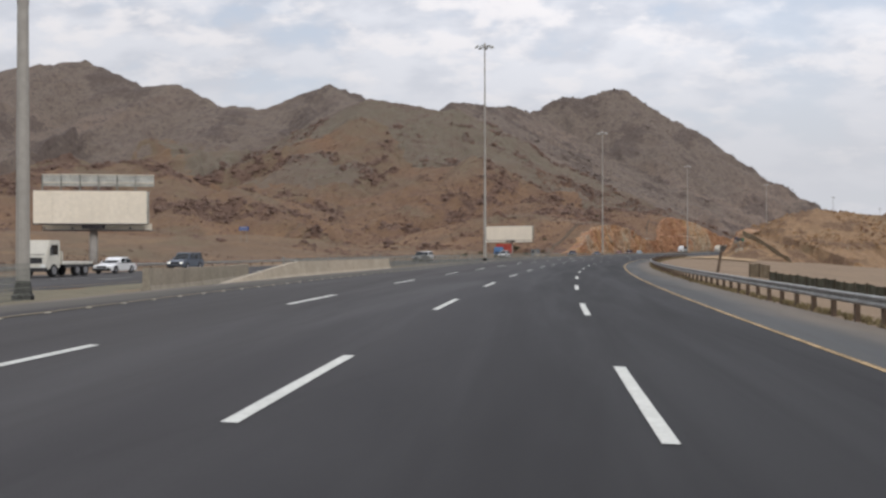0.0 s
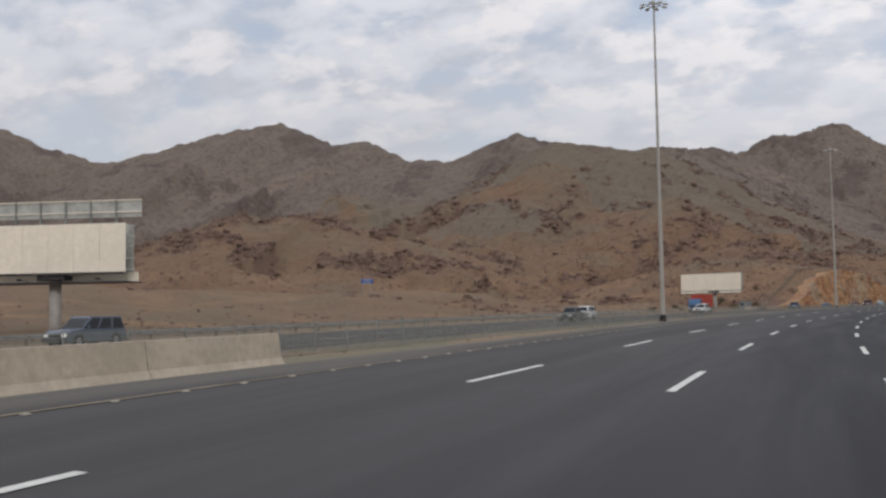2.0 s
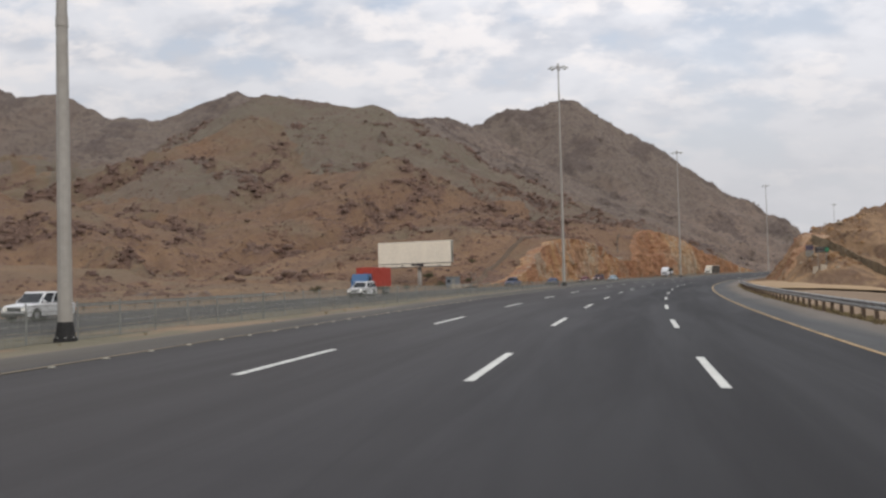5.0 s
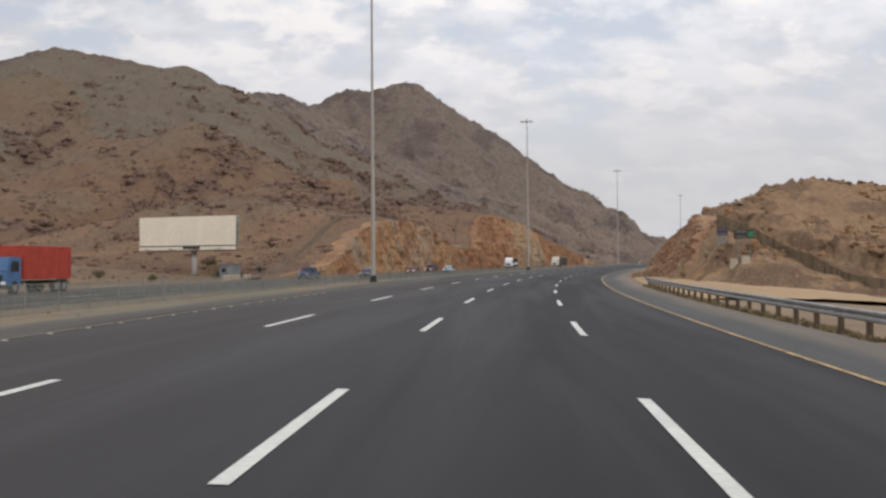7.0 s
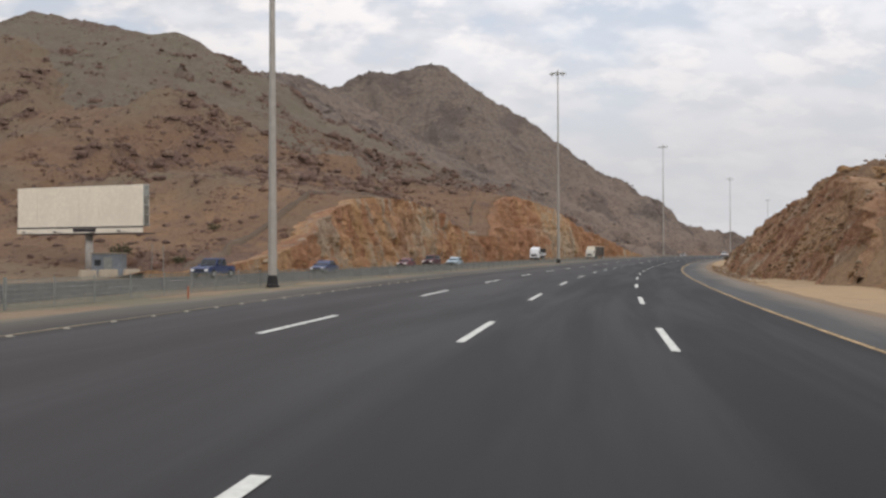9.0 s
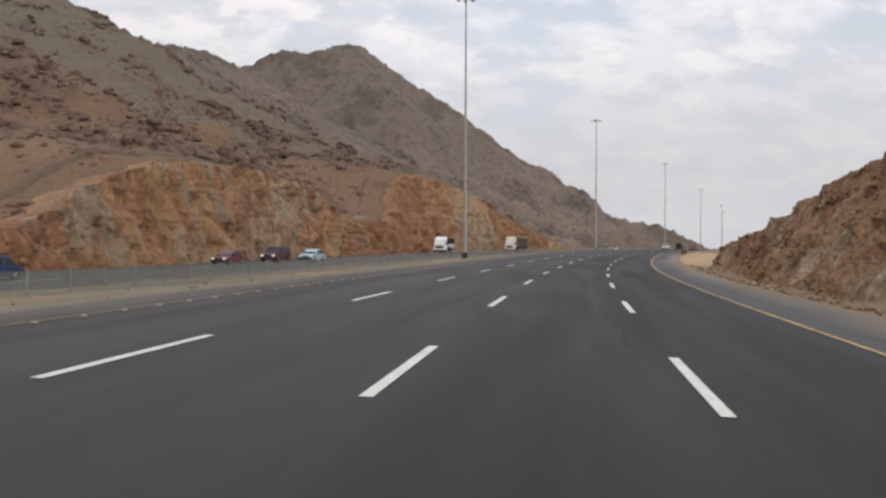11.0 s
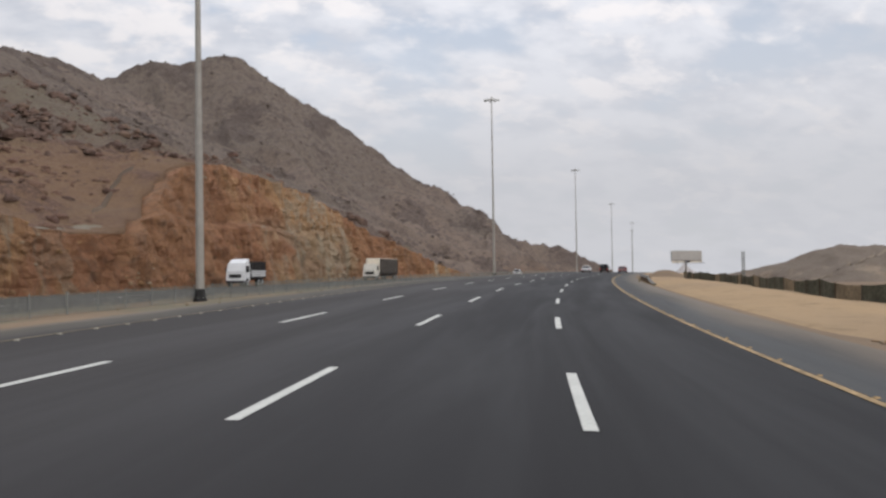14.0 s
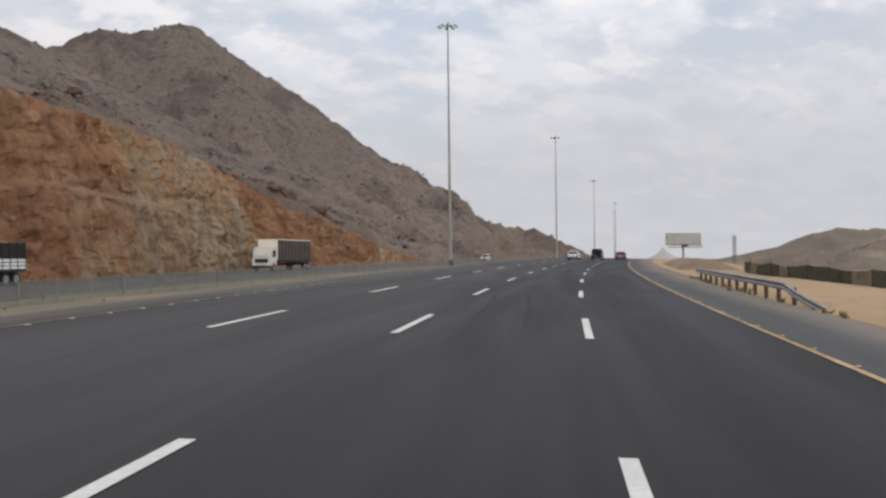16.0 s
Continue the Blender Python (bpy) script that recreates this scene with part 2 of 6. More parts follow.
def cut_rock(name, ochre, rust, grey, dark, streak=0.22, zones=False, size=1.0):
    """Blasted rock: ochre and rust faces, pale grey-green veins, dark clefts, all drawn out down the face."""
    m = material(name, ochre, 0.92, 0.0, 0.2)
    n = Nodes(m)
    p = n.pos()
    slab = n.noise(n.pos((1, 1, 0.6)), 0.07 * size, 6, 0.62, 0.8)
    vein = n.noise(n.pos((1, 1, streak + 0.1)), 0.16 * size, 8, 0.66, 0.9)
    run = n.noise(n.pos((1, 1, streak)), 0.75, 7, 0.68, 0.3)
    mid = n.noise(p, 0.42 * size, 8, 0.72, 0.4)
    fine = n.noise(p, 2.2, 6, 0.72)
    cell = n.voronoi(n.pos((1, 1, streak + 0.25)), 0.45 * size, "DISTANCE_TO_EDGE")
    c = n.mix(n.ramp(slab, 0.42, 0.58), rust, ochre)
    c = n.mix(n.math("MULTIPLY", n.ramp(run, 0.50, 0.64), 0.55), c, tuple(v * 1.35 for v in ochre))
    c = n.mix(n.math("MULTIPLY", n.ramp(vein, 0.53, 0.60), 0.62), c, grey)
    c = n.mix(n.math("MULTIPLY", n.math("MULTIPLY", n.ramp(vein, 0.60, 0.66), n.ramp(run, 0.48, 0.58)), 0.7), c, tuple(v * 1.5 for v in grey))
    c = n.mix(n.math("MULTIPLY", n.ramp(run, 0.44, 0.32), 0.6), c, rust)
    if zones:
        sep = n.t.nodes.new("ShaderNodeSeparateXYZ")
        n.put(n.uv(), sep.inputs[0])
        at = n.math("ADD", sep.outputs[0], n.math("MULTIPLY", n.math("SUBTRACT", n.noise(p, 0.09, 6, 0.7, 0.5), 0.5), 42.0))

        def stretch(lo, hi, edge, amount):
            return n.math("MULTIPLY", n.ramp(at, lo - edge, lo + edge), n.ramp(at, hi + edge, hi - edge, 0.0, amount))

        for lo, hi, amount in ((425, 480, 0.75), (521, 580, 0.7)):
            c = n.mix(stretch(lo, hi, 4.0, amount), c, n.mix(n.ramp(mid, 0.4, 0.6), tuple(v * 1.05 for v in rust), tuple(v * 0.72 for v in rust)))
        for lo, hi, amount, high in ((386, 403, 0.34, 12.0), (483, 520, 0.52, 12.0)):
            low_down = n.ramp(n.math("ADD", sep.outputs[1], n.math("MULTIPLY", vein, 6.0)), high + 3.0, high - 2.0)
            c = n.mix(n.math("MULTIPLY", stretch(lo, hi, 7.0, amount), low_down), c, n.mix(n.ramp(run, 0.40, 0.62), (grey[0] * 0.74, grey[1] * 0.71, grey[2] * 0.66), (grey[0], grey[1] * 0.97, grey[2] * 0.92)))
        for lo, hi in ((396.0, 399.0), (506.0, 510.0), (513.0, 515.0)):
            c = n.mix(n.math("MULTIPLY", stretch(lo, hi, 1.5, 0.8), n.ramp(run, 0.42, 0.56)), c, tuple(v * 1.25 for v in grey))
    c = n.mix(n.math("MULTIPLY", n.ramp(mid, 0.54, 0.70), 0.62), c, dark)
    c = n.mix(n.math("MULTIPLY", n.ramp(fine, 0.54, 0.70), 0.45), c, tuple(v * 1.3 for v in ochre))
    c = n.mix(n.ramp(cell, 0.05, 0.0, 0.0, 0.30), c, dark)
    c = n.mix(n.math("MULTIPLY", n.ramp(fine, 0.44, 0.30), 0.42), c, tuple(v * 0.8 for v in dark))
    n.color(c)
    n.bump(n.math("ADD", n.math("MULTIPLY", mid, 1.8), n.math("ADD", fine, n.math("ADD", run, n.math("MULTIPLY", cell, 0.6)))), 1.0, 0.5)
    return m


M_ASPHALT = asphalt("asphalt", (0.0448, 0.0425, 0.0435))
M_SKID = worn("rubbed_tyre_black", (0.020, 0.0195, 0.0205), 0.8, 0, 0.2, 1.2, 0.1)
M_SHOULDER = asphalt("shoulder_asphalt", (0.068, 0.068, 0.066), 0.25, 0.5)
M_WHITE = worn("road_paint_white", (0.53, 0.525, 0.475), 0.6, 0, 0.3, 1.5, 0.12)
M_YELLOW = worn("road_paint_yellow", (0.37, 0.252, 0.118), 0.7, 0, 0.3, 0.7, 0.5)
M_FADED = worn("faded_yellow_paint", (0.19, 0.152, 0.092), 0.7, 0, 0.3, 0.6, 0.45)
M_STUD = worn("stud_ceramic", (0.22, 0.20, 0.15), 0.4, 0, 0.5, 5.0, 0.3)
M_SAND = sand("verge_sand", (0.225, 0.162, 0.105), (0.18, 0.128, 0.085))
M_TRACK = sand("track_soil", (0.235, 0.185, 0.135), (0.20, 0.16, 0.115))
M_PALE_SAND = sand("drift_sand", (0.345, 0.24, 0.136), (0.29, 0.206, 0.125))
M_FOOT = mountain("foothill_soil", (0.187, 0.129, 0.083), (0.168, 0.131, 0.084), (0.125, 0.085, 0.062), (0.29, 0.182, 0.10), 0.6, 9.0, 2.0)
M_MEDIAN = sand("median_soil", (0.170, 0.145, 0.099), (0.140, 0.124, 0.084))
# far slopes are greyer than the near ones: haze put into the colour
M_FAR = mountain("far_mountain", (0.204, 0.155, 0.122), (0.172, 0.138, 0.111), (0.076, 0.060, 0.055), (0.20, 0.135, 0.095), 1.0, 8.0, 0.62, 0.5)
M_HILL = mountain("red_hill", (0.186, 0.118, 0.072), (0.158, 0.124, 0.083), (0.132, 0.084, 0.065), (0.27, 0.168, 0.095), 0.75, 20.0, 1.5)
M_HILL_OLIVE = mountain("olive_hill", (0.160, 0.124, 0.090), (0.148, 0.126, 0.092), (0.132, 0.098, 0.081), (0.40, 0.205, 0.08), 0.66, 14.0, 1.3)
# plain hill and peak: distance haze is mixed into these paler base colours
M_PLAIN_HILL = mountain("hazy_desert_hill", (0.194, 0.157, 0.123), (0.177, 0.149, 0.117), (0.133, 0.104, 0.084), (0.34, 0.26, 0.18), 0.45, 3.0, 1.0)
M_HAZE_PEAK = mountain("haze_paled_peak", (0.425, 0.391, 0.365), (0.399, 0.374, 0.357), (0.340, 0.315, 0.306), (0.45, 0.40, 0.36), 0.3, 2.0, 0.6)
M_ROAD_HILL = mountain("roadside_hill", (0.278, 0.180, 0.104), (0.235, 0.172, 0.100), (0.140, 0.090, 0.060), (0.40, 0.24, 0.115), 0.9, 3.0, 3.2)
M_CUT = cut_rock("cut_rock", (0.385, 0.232, 0.119), (0.290, 0.143, 0.078), (0.312, 0.270, 0.200), (0.137, 0.086, 0.062), 0.2, True)
M_CUT_R = cut_rock("weathered_cut_rock", (0.42, 0.262, 0.150), (0.33, 0.168, 0.096), (0.46, 0.36, 0.25), (0.088, 0.060, 0.052), 0.35, False, 1.9)


def boulders(name, a, b, c):
    """Bare rock whose blocks differ from one another."""
    m = material(name, a, 0.95, 0.0, 0.15)
    n = Nodes(m)
    p = n.pos()
    r = n.island()
    f = n.noise(p, 1.1, 6, 0.7)
    col = n.mix(n.ramp(r, 0.0, 0.7), a, b)
    col = n.mix(n.ramp(r, 0.75, 1.0, 0.0, 0.8), col, c)
    col = n.mix(n.math("MULTIPLY", n.ramp(f, 0.5, 0.68), 0.7), col, tuple(v * 0.5 for v in a))
    n.color(col)
    n.bump(f, 0.8, 0.5)
    return m


M_OUTCROP = boulders("outcrop_rock", (0.122, 0.081, 0.065), (0.152, 0.101, 0.077), (0.185, 0.128, 0.092))
M_FAR_ROCK = boulders("far_rock", (0.110, 0.087, 0.074), (0.145, 0.114, 0.095), (0.175, 0.138, 0.110))
M_RUBBLE = boulders("cut_rubble", (0.15, 0.085, 0.05), (0.30, 0.18, 0.09), (0.36, 0.31, 0.23))
M_BERM = sand("berm_soil", (0.132, 0.094, 0.065), (0.092, 0.069, 0.050))
M_BENCH = sand("grey_bench_soil", (0.205, 0.175, 0.128), (0.155, 0.132, 0.10))
M_CONCRETE = worn("barrier_concrete", (0.365, 0.312, 0.238), 0.9, 0, 0.2, 0.5, 0.16, 0.01)
M_GREY_CONCRETE = worn("grey_concrete", (0.275, 0.24, 0.185), 0.9, 0, 0.2, 0.6, 0.22, 0.01)
M_GALV = worn("galvanised_steel", (0.32, 0.315, 0.30), 0.6, 0.6, 0.5, 2.0, 0.3)
M_MAST = worn("mast_steel", (0.33, 0.31, 0.275), 0.6, 0.25, 0.4, 0.35, 0.09)
M_BLACK = worn("black_paint", (0.022, 0.021, 0.02), 0.7, 0, 0.3, 3.0, 0.3)
M_POST = worn("rusty_post", (0.12, 0.085, 0.06), 0.85, 0.2, 0.3, 3.0, 0.4)
M_WIRE = worn("fence_wire", (0.19, 0.195, 0.17), 0.8, 0.1, 0.4, 3.0, 0.2)
M_FPOST = worn("fence_post_paint", (0.21, 0.215, 0.195), 0.7, 0.1, 0.4, 3.0, 0.3)
M_NET = worn("green_shade_net", (0.150, 0.145, 0.108), 0.9, 0, 0.2, 0.6, 0.4)
M_NET_BROWN = worn("dusty_shade_net", (0.31, 0.255, 0.18), 0.9, 0, 0.2, 0.6, 0.35)
M_BOARD = worn("billboard_sheet", (0.74, 0.67, 0.545), 0.7, 0, 0.3, 0.22, 0.09)
M_BOARD_GREY = worn("weathered_board", (0.40, 0.38, 0.35), 0.7, 0, 0.3, 0.3, 0.15)
M_BOARD_FRAME = worn("billboard_steel", (0.44, 0.44, 0.40), 0.6, 0.4, 0.4, 1.0, 0.3)
M_TYRE = material("tyre_rubber", (0.018, 0.018, 0.018), 0.9)
M_RIM = material("wheel_alloy", (0.4, 0.4, 0.41), 0.35, 0.9, 0.5)
M_GLASS = material("car_glass", (0.02, 0.024, 0.028), 0.08, 0.0, 0.6)
M_LAMP = material("headlight_glass", (0.75, 0.75, 0.72), 0.2, 0.0, 0.6)
M_LAMP_ON = material("headlight_lit", (0.9, 0.88, 0.8), 0.3)
M_LAMP_ON.node_tree.nodes["Principled BSDF"].inputs["Emission Color"].default_value = (1.0, 0.93, 0.78, 1)
M_LAMP_ON.node_tree.nodes["Principled BSDF"].inputs["Emission Strength"].default_value = 0.3
M_TAIL = material("tail_light", (0.30, 0.015, 0.012), 0.3, 0.0, 0.5)
M_TRIM = material("black_plastic", (0.03, 0.03, 0.031), 0.6)
M_BLUE_SIGN = worn("blue_sign", (0.02, 0.06, 0.22), 0.5, 0, 0.4, 2.0, 0.2)
M_GREEN_SIGN = worn("green_sign", (0.03, 0.17, 0.085), 0.5, 0, 0.4, 2.0, 0.2)
M_DARK_SIGN = worn("dark_sign", (0.035, 0.028, 0.03), 0.5, 0, 0.4, 2.0, 0.2)
M_PURPLE_SIGN = worn("purple_sign", (0.05, 0.035, 0.07), 0.5, 0, 0.4, 2.0, 0.2)
M_SCRUB = worn("dry_scrub", (0.25, 0.20, 0.11), 0.95, 0, 0.1, 4.0, 0.5)


# ---- building blocks ----
def mesh_of(name, verts, faces, mat, smooth=False):
    me = bpy.data.meshes.new(name)
    me.from_pydata([tuple(map(float, v)) for v in verts], [], [tuple(map(int, f)) for f in faces])
    me.materials.append(mat)
    if smooth:
        me.polygons.foreach_set("use_smooth", [True] * len(me.polygons))
    me.update()
    return me


def grid_data(name, pts, mat, keep=None, smooth=True, uv=None):
    """A sheet from an array of rows x columns x 3."""
    r, c = pts.shape[:2]
    i = np.arange((r - 1) * c).reshape(r - 1, c)[:, :-1]
    quads = np.stack([i, i + 1, i + c + 1, i + c], -1)
    if keep is not None:
        quads = quads[keep]
    quads = quads.reshape(-1, 4)
    used, back = np.unique(quads, return_inverse=True)
    quads = back.reshape(-1, 4)
    verts = pts.reshape(-1, 3)[used]
    me = bpy.data.meshes.new(name)
    me.vertices.add(len(verts))
    me.vertices.foreach_set("co", verts.astype(np.float32).ravel())
    me.loops.add(len(quads) * 4)
    me.loops.foreach_set("vertex_index", quads.astype(np.int32).ravel())
    me.polygons.add(len(quads))
    me.polygons.foreach_set("loop_start", np.arange(0, len(quads) * 4, 4, dtype=np.int32))
    me.polygons.foreach_set("use_smooth", np.full(len(quads), smooth))
    if uv is not None:
        layer = me.uv_layers.new(name="UVMap")
        layer.data.foreach_set("uv", uv.reshape(-1, 2)[used][quads.ravel()].astype(np.float32).ravel())
    me.materials.append(mat)
    me.update(calc_edges=True)
    me.validate()
    return me


def part(name, bm, mat, parent=None, label="", smooth=False):
    """Links a bmesh as one mesh object under a thing or a part."""
    me = bpy.data.meshes.new(name)
    bmesh.ops.recalc_face_normals(bm, faces=bm.faces)
    bm.to_mesh(me)
    bm.free()
    me.materials.append(mat)
    if smooth:
        me.polygons.foreach_set("use_smooth", [True] * len(me.polygons))
    ob = new(name, me)
    ob.parent = parent
    if label:
        ob["label"] = label
    return ob


def shared(name, me, parent, m=None):
    ob = new(name, me)
    ob.parent = parent
    if m is not None:
        ob.matrix_local = m
    return ob


def box(bm, lo, hi, bevel=0.0, taper=None):
    """A box from corner to corner, with bevelled edges; taper scales its top in x and y."""
    c = [(lo[k] + hi[k]) / 2 for k in range(3)]
    s = [hi[k] - lo[k] for k in range(3)]
    g = bmesh.ops.create_cube(bm, size=1.0, matrix=Matrix.Translation(c) @ Matrix.Diagonal((*s, 1)))
    if taper:
        for v in g["verts"]:
            if v.co.z > c[2]:
                v.co.x = c[0] + (v.co.x - c[0]) * taper[0]
                v.co.y = c[1] + (v.co.y - c[1]) * taper[1]
    if bevel:
        edges = list({e for v in g["verts"] for e in v.link_edges})
        bmesh.ops.bevel(bm, geom=edges, offset=bevel, segments=2, affect="EDGES", profile=0.6)
    return bm


def tube(bm, a, b, r1, r2=None, n=10):
    a, b = Vector(a), Vector(b)
    r2 = r1 if r2 is None else r2
    q = (b - a).to_track_quat("Z", "Y").to_matrix().to_4x4()
    bmesh.ops.create_cone(bm, cap_ends=True, segments=n, radius1=r1, radius2=r2, depth=(b - a).length,
                          matrix=Matrix.Translation((a + b) / 2) @ q)
    return bm


def extrude_profile(bm, pts, x0, x1, inset=0.0):
    """A closed side outline (y, z) drawn out from x0 to x1."""
    left = [bm.verts.new((x0 + inset, y, z)) for y, z in pts]
    right = [bm.verts.new((x1 - inset, y, z)) for y, z in pts]
    bm.faces.new(left)
    bm.faces.new(right[::-1])
    for i in range(len(pts)):
        j = (i + 1) % len(pts)
        bm.faces.new((left[i], right[i], right[j], left[j]))
    return bm


def fresh():
    return bmesh.new()


def thing(name, m, label, category, group="", kind=""):
    e = new(name)
    e.empty_display_size = 0.3
    e.matrix_world = m
    return tagged(e, label, category, group, kind)


def lattice(x, y, seed):
    h = np.sin(x * 127.1 + y * 311.7 + seed * 74.7) * 43758.5453
    a = (h - np.floor(h)) * 2 * np.pi
    return np.cos(a), np.sin(a)


def perlin(x, y, seed=0):
    xi, yi = np.floor(x), np.floor(y)
    fx, fy = x - xi, y - yi
    u, v = fx * fx * fx * (fx * (fx * 6 - 15) + 10), fy * fy * fy * (fy * (fy * 6 - 15) + 10)

    def g(dx, dy):
        c, s = lattice(xi + dx, yi + dy, seed)
        return c * (fx - dx) + s * (fy - dy)

    return ((g(0, 0) * (1 - u) + g(1, 0) * u) * (1 - v) + (g(0, 1) * (1 - u) + g(1, 1) * u) * v) * 1.5


def fbm(x, y, octaves=5, seed=0, gain=0.5, ridged=False):
    out, a = 0.0, 1.0
    for k in range(octaves):
        p = perlin(x * 2**k + 17.3 * k, y * 2**k - 9.1 * k, seed + k)
        out = out + a * ((1 - 2 * np.abs(p)) if ridged else p)
        a *= gain
    return out


# ---- the road's line ----
CURVE_STEP, CURVE_FROM = 60.0, -60.0
CURVATURE = (-1.62, -1.24, -0.86, -1.29, -0.89, -1.30, -0.69, -1.24, -0.87, -0.59, -0.44, -0.23, -0.05, -0.08, -0.39, -0.84, -1.31)
RISE_STEP, RISE_FROM = 70.0, -140.0
RISE = (-0.96, -0.50, -0.02, 0.03, 0.09, 0.24, 0.40, 0.48, 1.03, 1.28, 1.44, 1.31, 0.74, -0.41, -2.37, -5.14)
GRAIN = 2.0
line_s = np.arange(-400.0, 1500.0 + GRAIN, GRAIN)
line_k = np.interp(line_s, CURVE_FROM + CURVE_STEP * np.arange(len(CURVATURE)), np.array(CURVATURE) * 1e-3)
line_k[line_s > 900] = 0.0
line_a = np.concatenate([[0], np.cumsum((line_k[1:] + line_k[:-1]) / 2 * GRAIN)])
line_a -= np.interp(0.0, line_s, line_a)
mid_a = (line_a[1:] + line_a[:-1]) / 2
line_x = np.concatenate([[0], np.cumsum(-np.sin(mid_a) * GRAIN)])
line_y = np.concatenate([[0], np.cumsum(np.cos(mid_a) * GRAIN)])
line_x -= np.interp(0.0, line_s, line_x)
line_y -= np.interp(0.0, line_s, line_y)


def rise(s):
    """The height of the road's middle line."""
    s = np.asarray(s, float)
    q = np.clip(s, -60.0, 770.0)
    u = (q - RISE_FROM) / RISE_STEP
    i = np.clip(np.floor(u).astype(int), 1, len(RISE) - 3)
    t = u - i
    z = np.array(RISE)
    a, b, c, d = z[i - 1], z[i], z[i + 1], z[i + 2]
    h = b + 0.5 * t * (c - a + t * (2 * a - 5 * b + 4 * c - d + t * (3 * (b - c) + d - a)))
    return h - 0.028 * np.clip(s - 770.0, 0, 300)


# height above the road's middle line across the way, from far left to far right
ACROSS = ((-1500, 30.0), (-400, 18.0), (-250, 9.5), (-160, 4.3), (-110, 1.5), (-62, -0.35), (-48, -0.55), (-44, -0.48), (-26.5, -0.45), (-23, -0.47), (-19, -0.33),
          (-15.6, -0.02), (-12.6, 0.375), (6.5, -0.20), (8.0, -0.36), (14, -0.55), (24, -1.3), (60, -4.0), (200, -7.0), (700, -9.0))


def across(d):
    a = np.array(ACROSS)
    return np.interp(d, a[:, 0], a[:, 1])


def place(s, d, up=0.0):
    """Points s metres along the road and d to the right of its first lane line, up above the ground there."""
    s, d = np.broadcast_arrays(np.asarray(s, float), np.asarray(d, float))
    a = np.interp(s, line_s, line_a)
    return np.stack([np.interp(s, line_s, line_x) + d * np.cos(a), np.interp(s, line_s, line_y) + d * np.sin(a),
                     rise(s) + across(d) + up], -1)


def heading(s):
    return math.degrees(float(np.interp(s, line_s, line_a)))


def stand(s, d, up=0.0, turn=0.0):
    """The pose of a thing on the ground, its y along the road."""
    x, y, z = place(s, d, up)
    return pose(x, y, z, 0, 0, heading(s) + turn)


def along(x, y):
    """The way back: s and d of places in the plan."""
    x, y = np.asarray(x, float), np.asarray(y, float)
    s, d = np.empty(x.size), np.empty(x.size)
    xf, yf = x.ravel(), y.ravel()
    for i in range(0, x.size, 20000):
        px, py = xf[i:i + 20000, None], yf[i:i + 20000, None]
        k = ((px - line_x[::5]) ** 2 + (py - line_y[::5]) ** 2).argmin(1) * 5
        a, ex, ey = line_a[k], px[:, 0] - line_x[k], py[:, 0] - line_y[k]
        s[i:i + 20000] = line_s[k] - ex * np.sin(a) + ey * np.cos(a)
        d[i:i + 20000] = ex * np.cos(a) + ey * np.sin(a)
    return s.reshape(x.shape), d.reshape(x.shape)



# ---- ground, roads ----
def strip(name, s0, s1, step, ds, mat, up=0.0):
    ss = np.arange(s0, s1 + step / 2, step)
    S, D = np.meshgrid(ss, np.array(ds, float), indexing="ij")
    pts = place(S, D, up)
    return grid_data(name, pts, mat, uv=np.stack([D, S], -1))


def swell(x, y, d):
    """The swells of the open ground away from the road."""
    return np.clip((np.abs(d) - 60) / 60, 0, 1) * (1.2 + 2.0 * (np.asarray(d) < 0)) * fbm(x / 48, y / 48, 5, 6) + 2.2 * np.exp(-((x + 70.4) ** 2 + (y - 216.2) ** 2) / 260.0)


g_s = np.arange(-300.0, 1300.0, 4.0)
g_d = np.concatenate([[-1500, -1000, -700, -500], np.arange(-400, -200, 16), np.arange(-200, -120, 6), np.arange(-120, -62, 3), np.arange(-62, -48, 3),
                      np.arange(-48, -26, 5.5), np.arange(-26, -12.6, 0.8), [-12.6, -6, 0, 6.5], np.arange(7, 20, 1.0), [22, 26, 32, 40, 60, 90, 140, 200, 300, 450, 600]])
S, D = np.meshgrid(g_s, g_d, indexing="ij")
pts = place(S, D)
rough_side = np.clip((np.abs(D + 3.0) - 10.0) / 6.0, 0, 1) * np.where((D < -25.0) & (D > -47.5), 0.0, 1.0)
pts[..., 2] += rough_side * (0.10 * fbm(pts[..., 0] / 9, pts[..., 1] / 9, 3, 5) + swell(pts[..., 0], pts[..., 1], D))
pts[..., 2] -= np.where((D <= 6.5) & (D >= -12.6), 0.05, 0.0) + np.where((D < -26) & (D > -48), 0.06, 0.0)
ground_me = grid_data("ground", pts, M_SAND, uv=np.stack([D, S], -1))
ground_me.materials.append(M_FOOT)
mid = np.empty(len(ground_me.polygons) * 3)
ground_me.polygons.foreach_get("center", mid)
mid = mid.reshape(-1, 3)
side = along(mid[:, 0], mid[:, 1])[1] + 2.5 * fbm(mid[:, 0] / 12, mid[:, 1] / 12, 3, 77)
ground_me.polygons.foreach_set("material_index", (side < -53.0).astype(np.int32))
ground = tagged(new("ground", ground_me), "dry tan desert sand and gravel beside the highway", "ground", kind="structure")

far = []
for k, r in enumerate((300.0, 1500.0, 4800.0)):
    far.append([(math.cos(a) * r, 500 + math.sin(a) * r, -24.0 - 3.0 * k) for a in np.linspace(0, 2 * np.pi, 49)])
tagged(new("desert_plain", grid_data("desert_plain", np.array(far), M_SAND)), "flat hazy desert plain reaching the horizon", "ground", kind="structure")

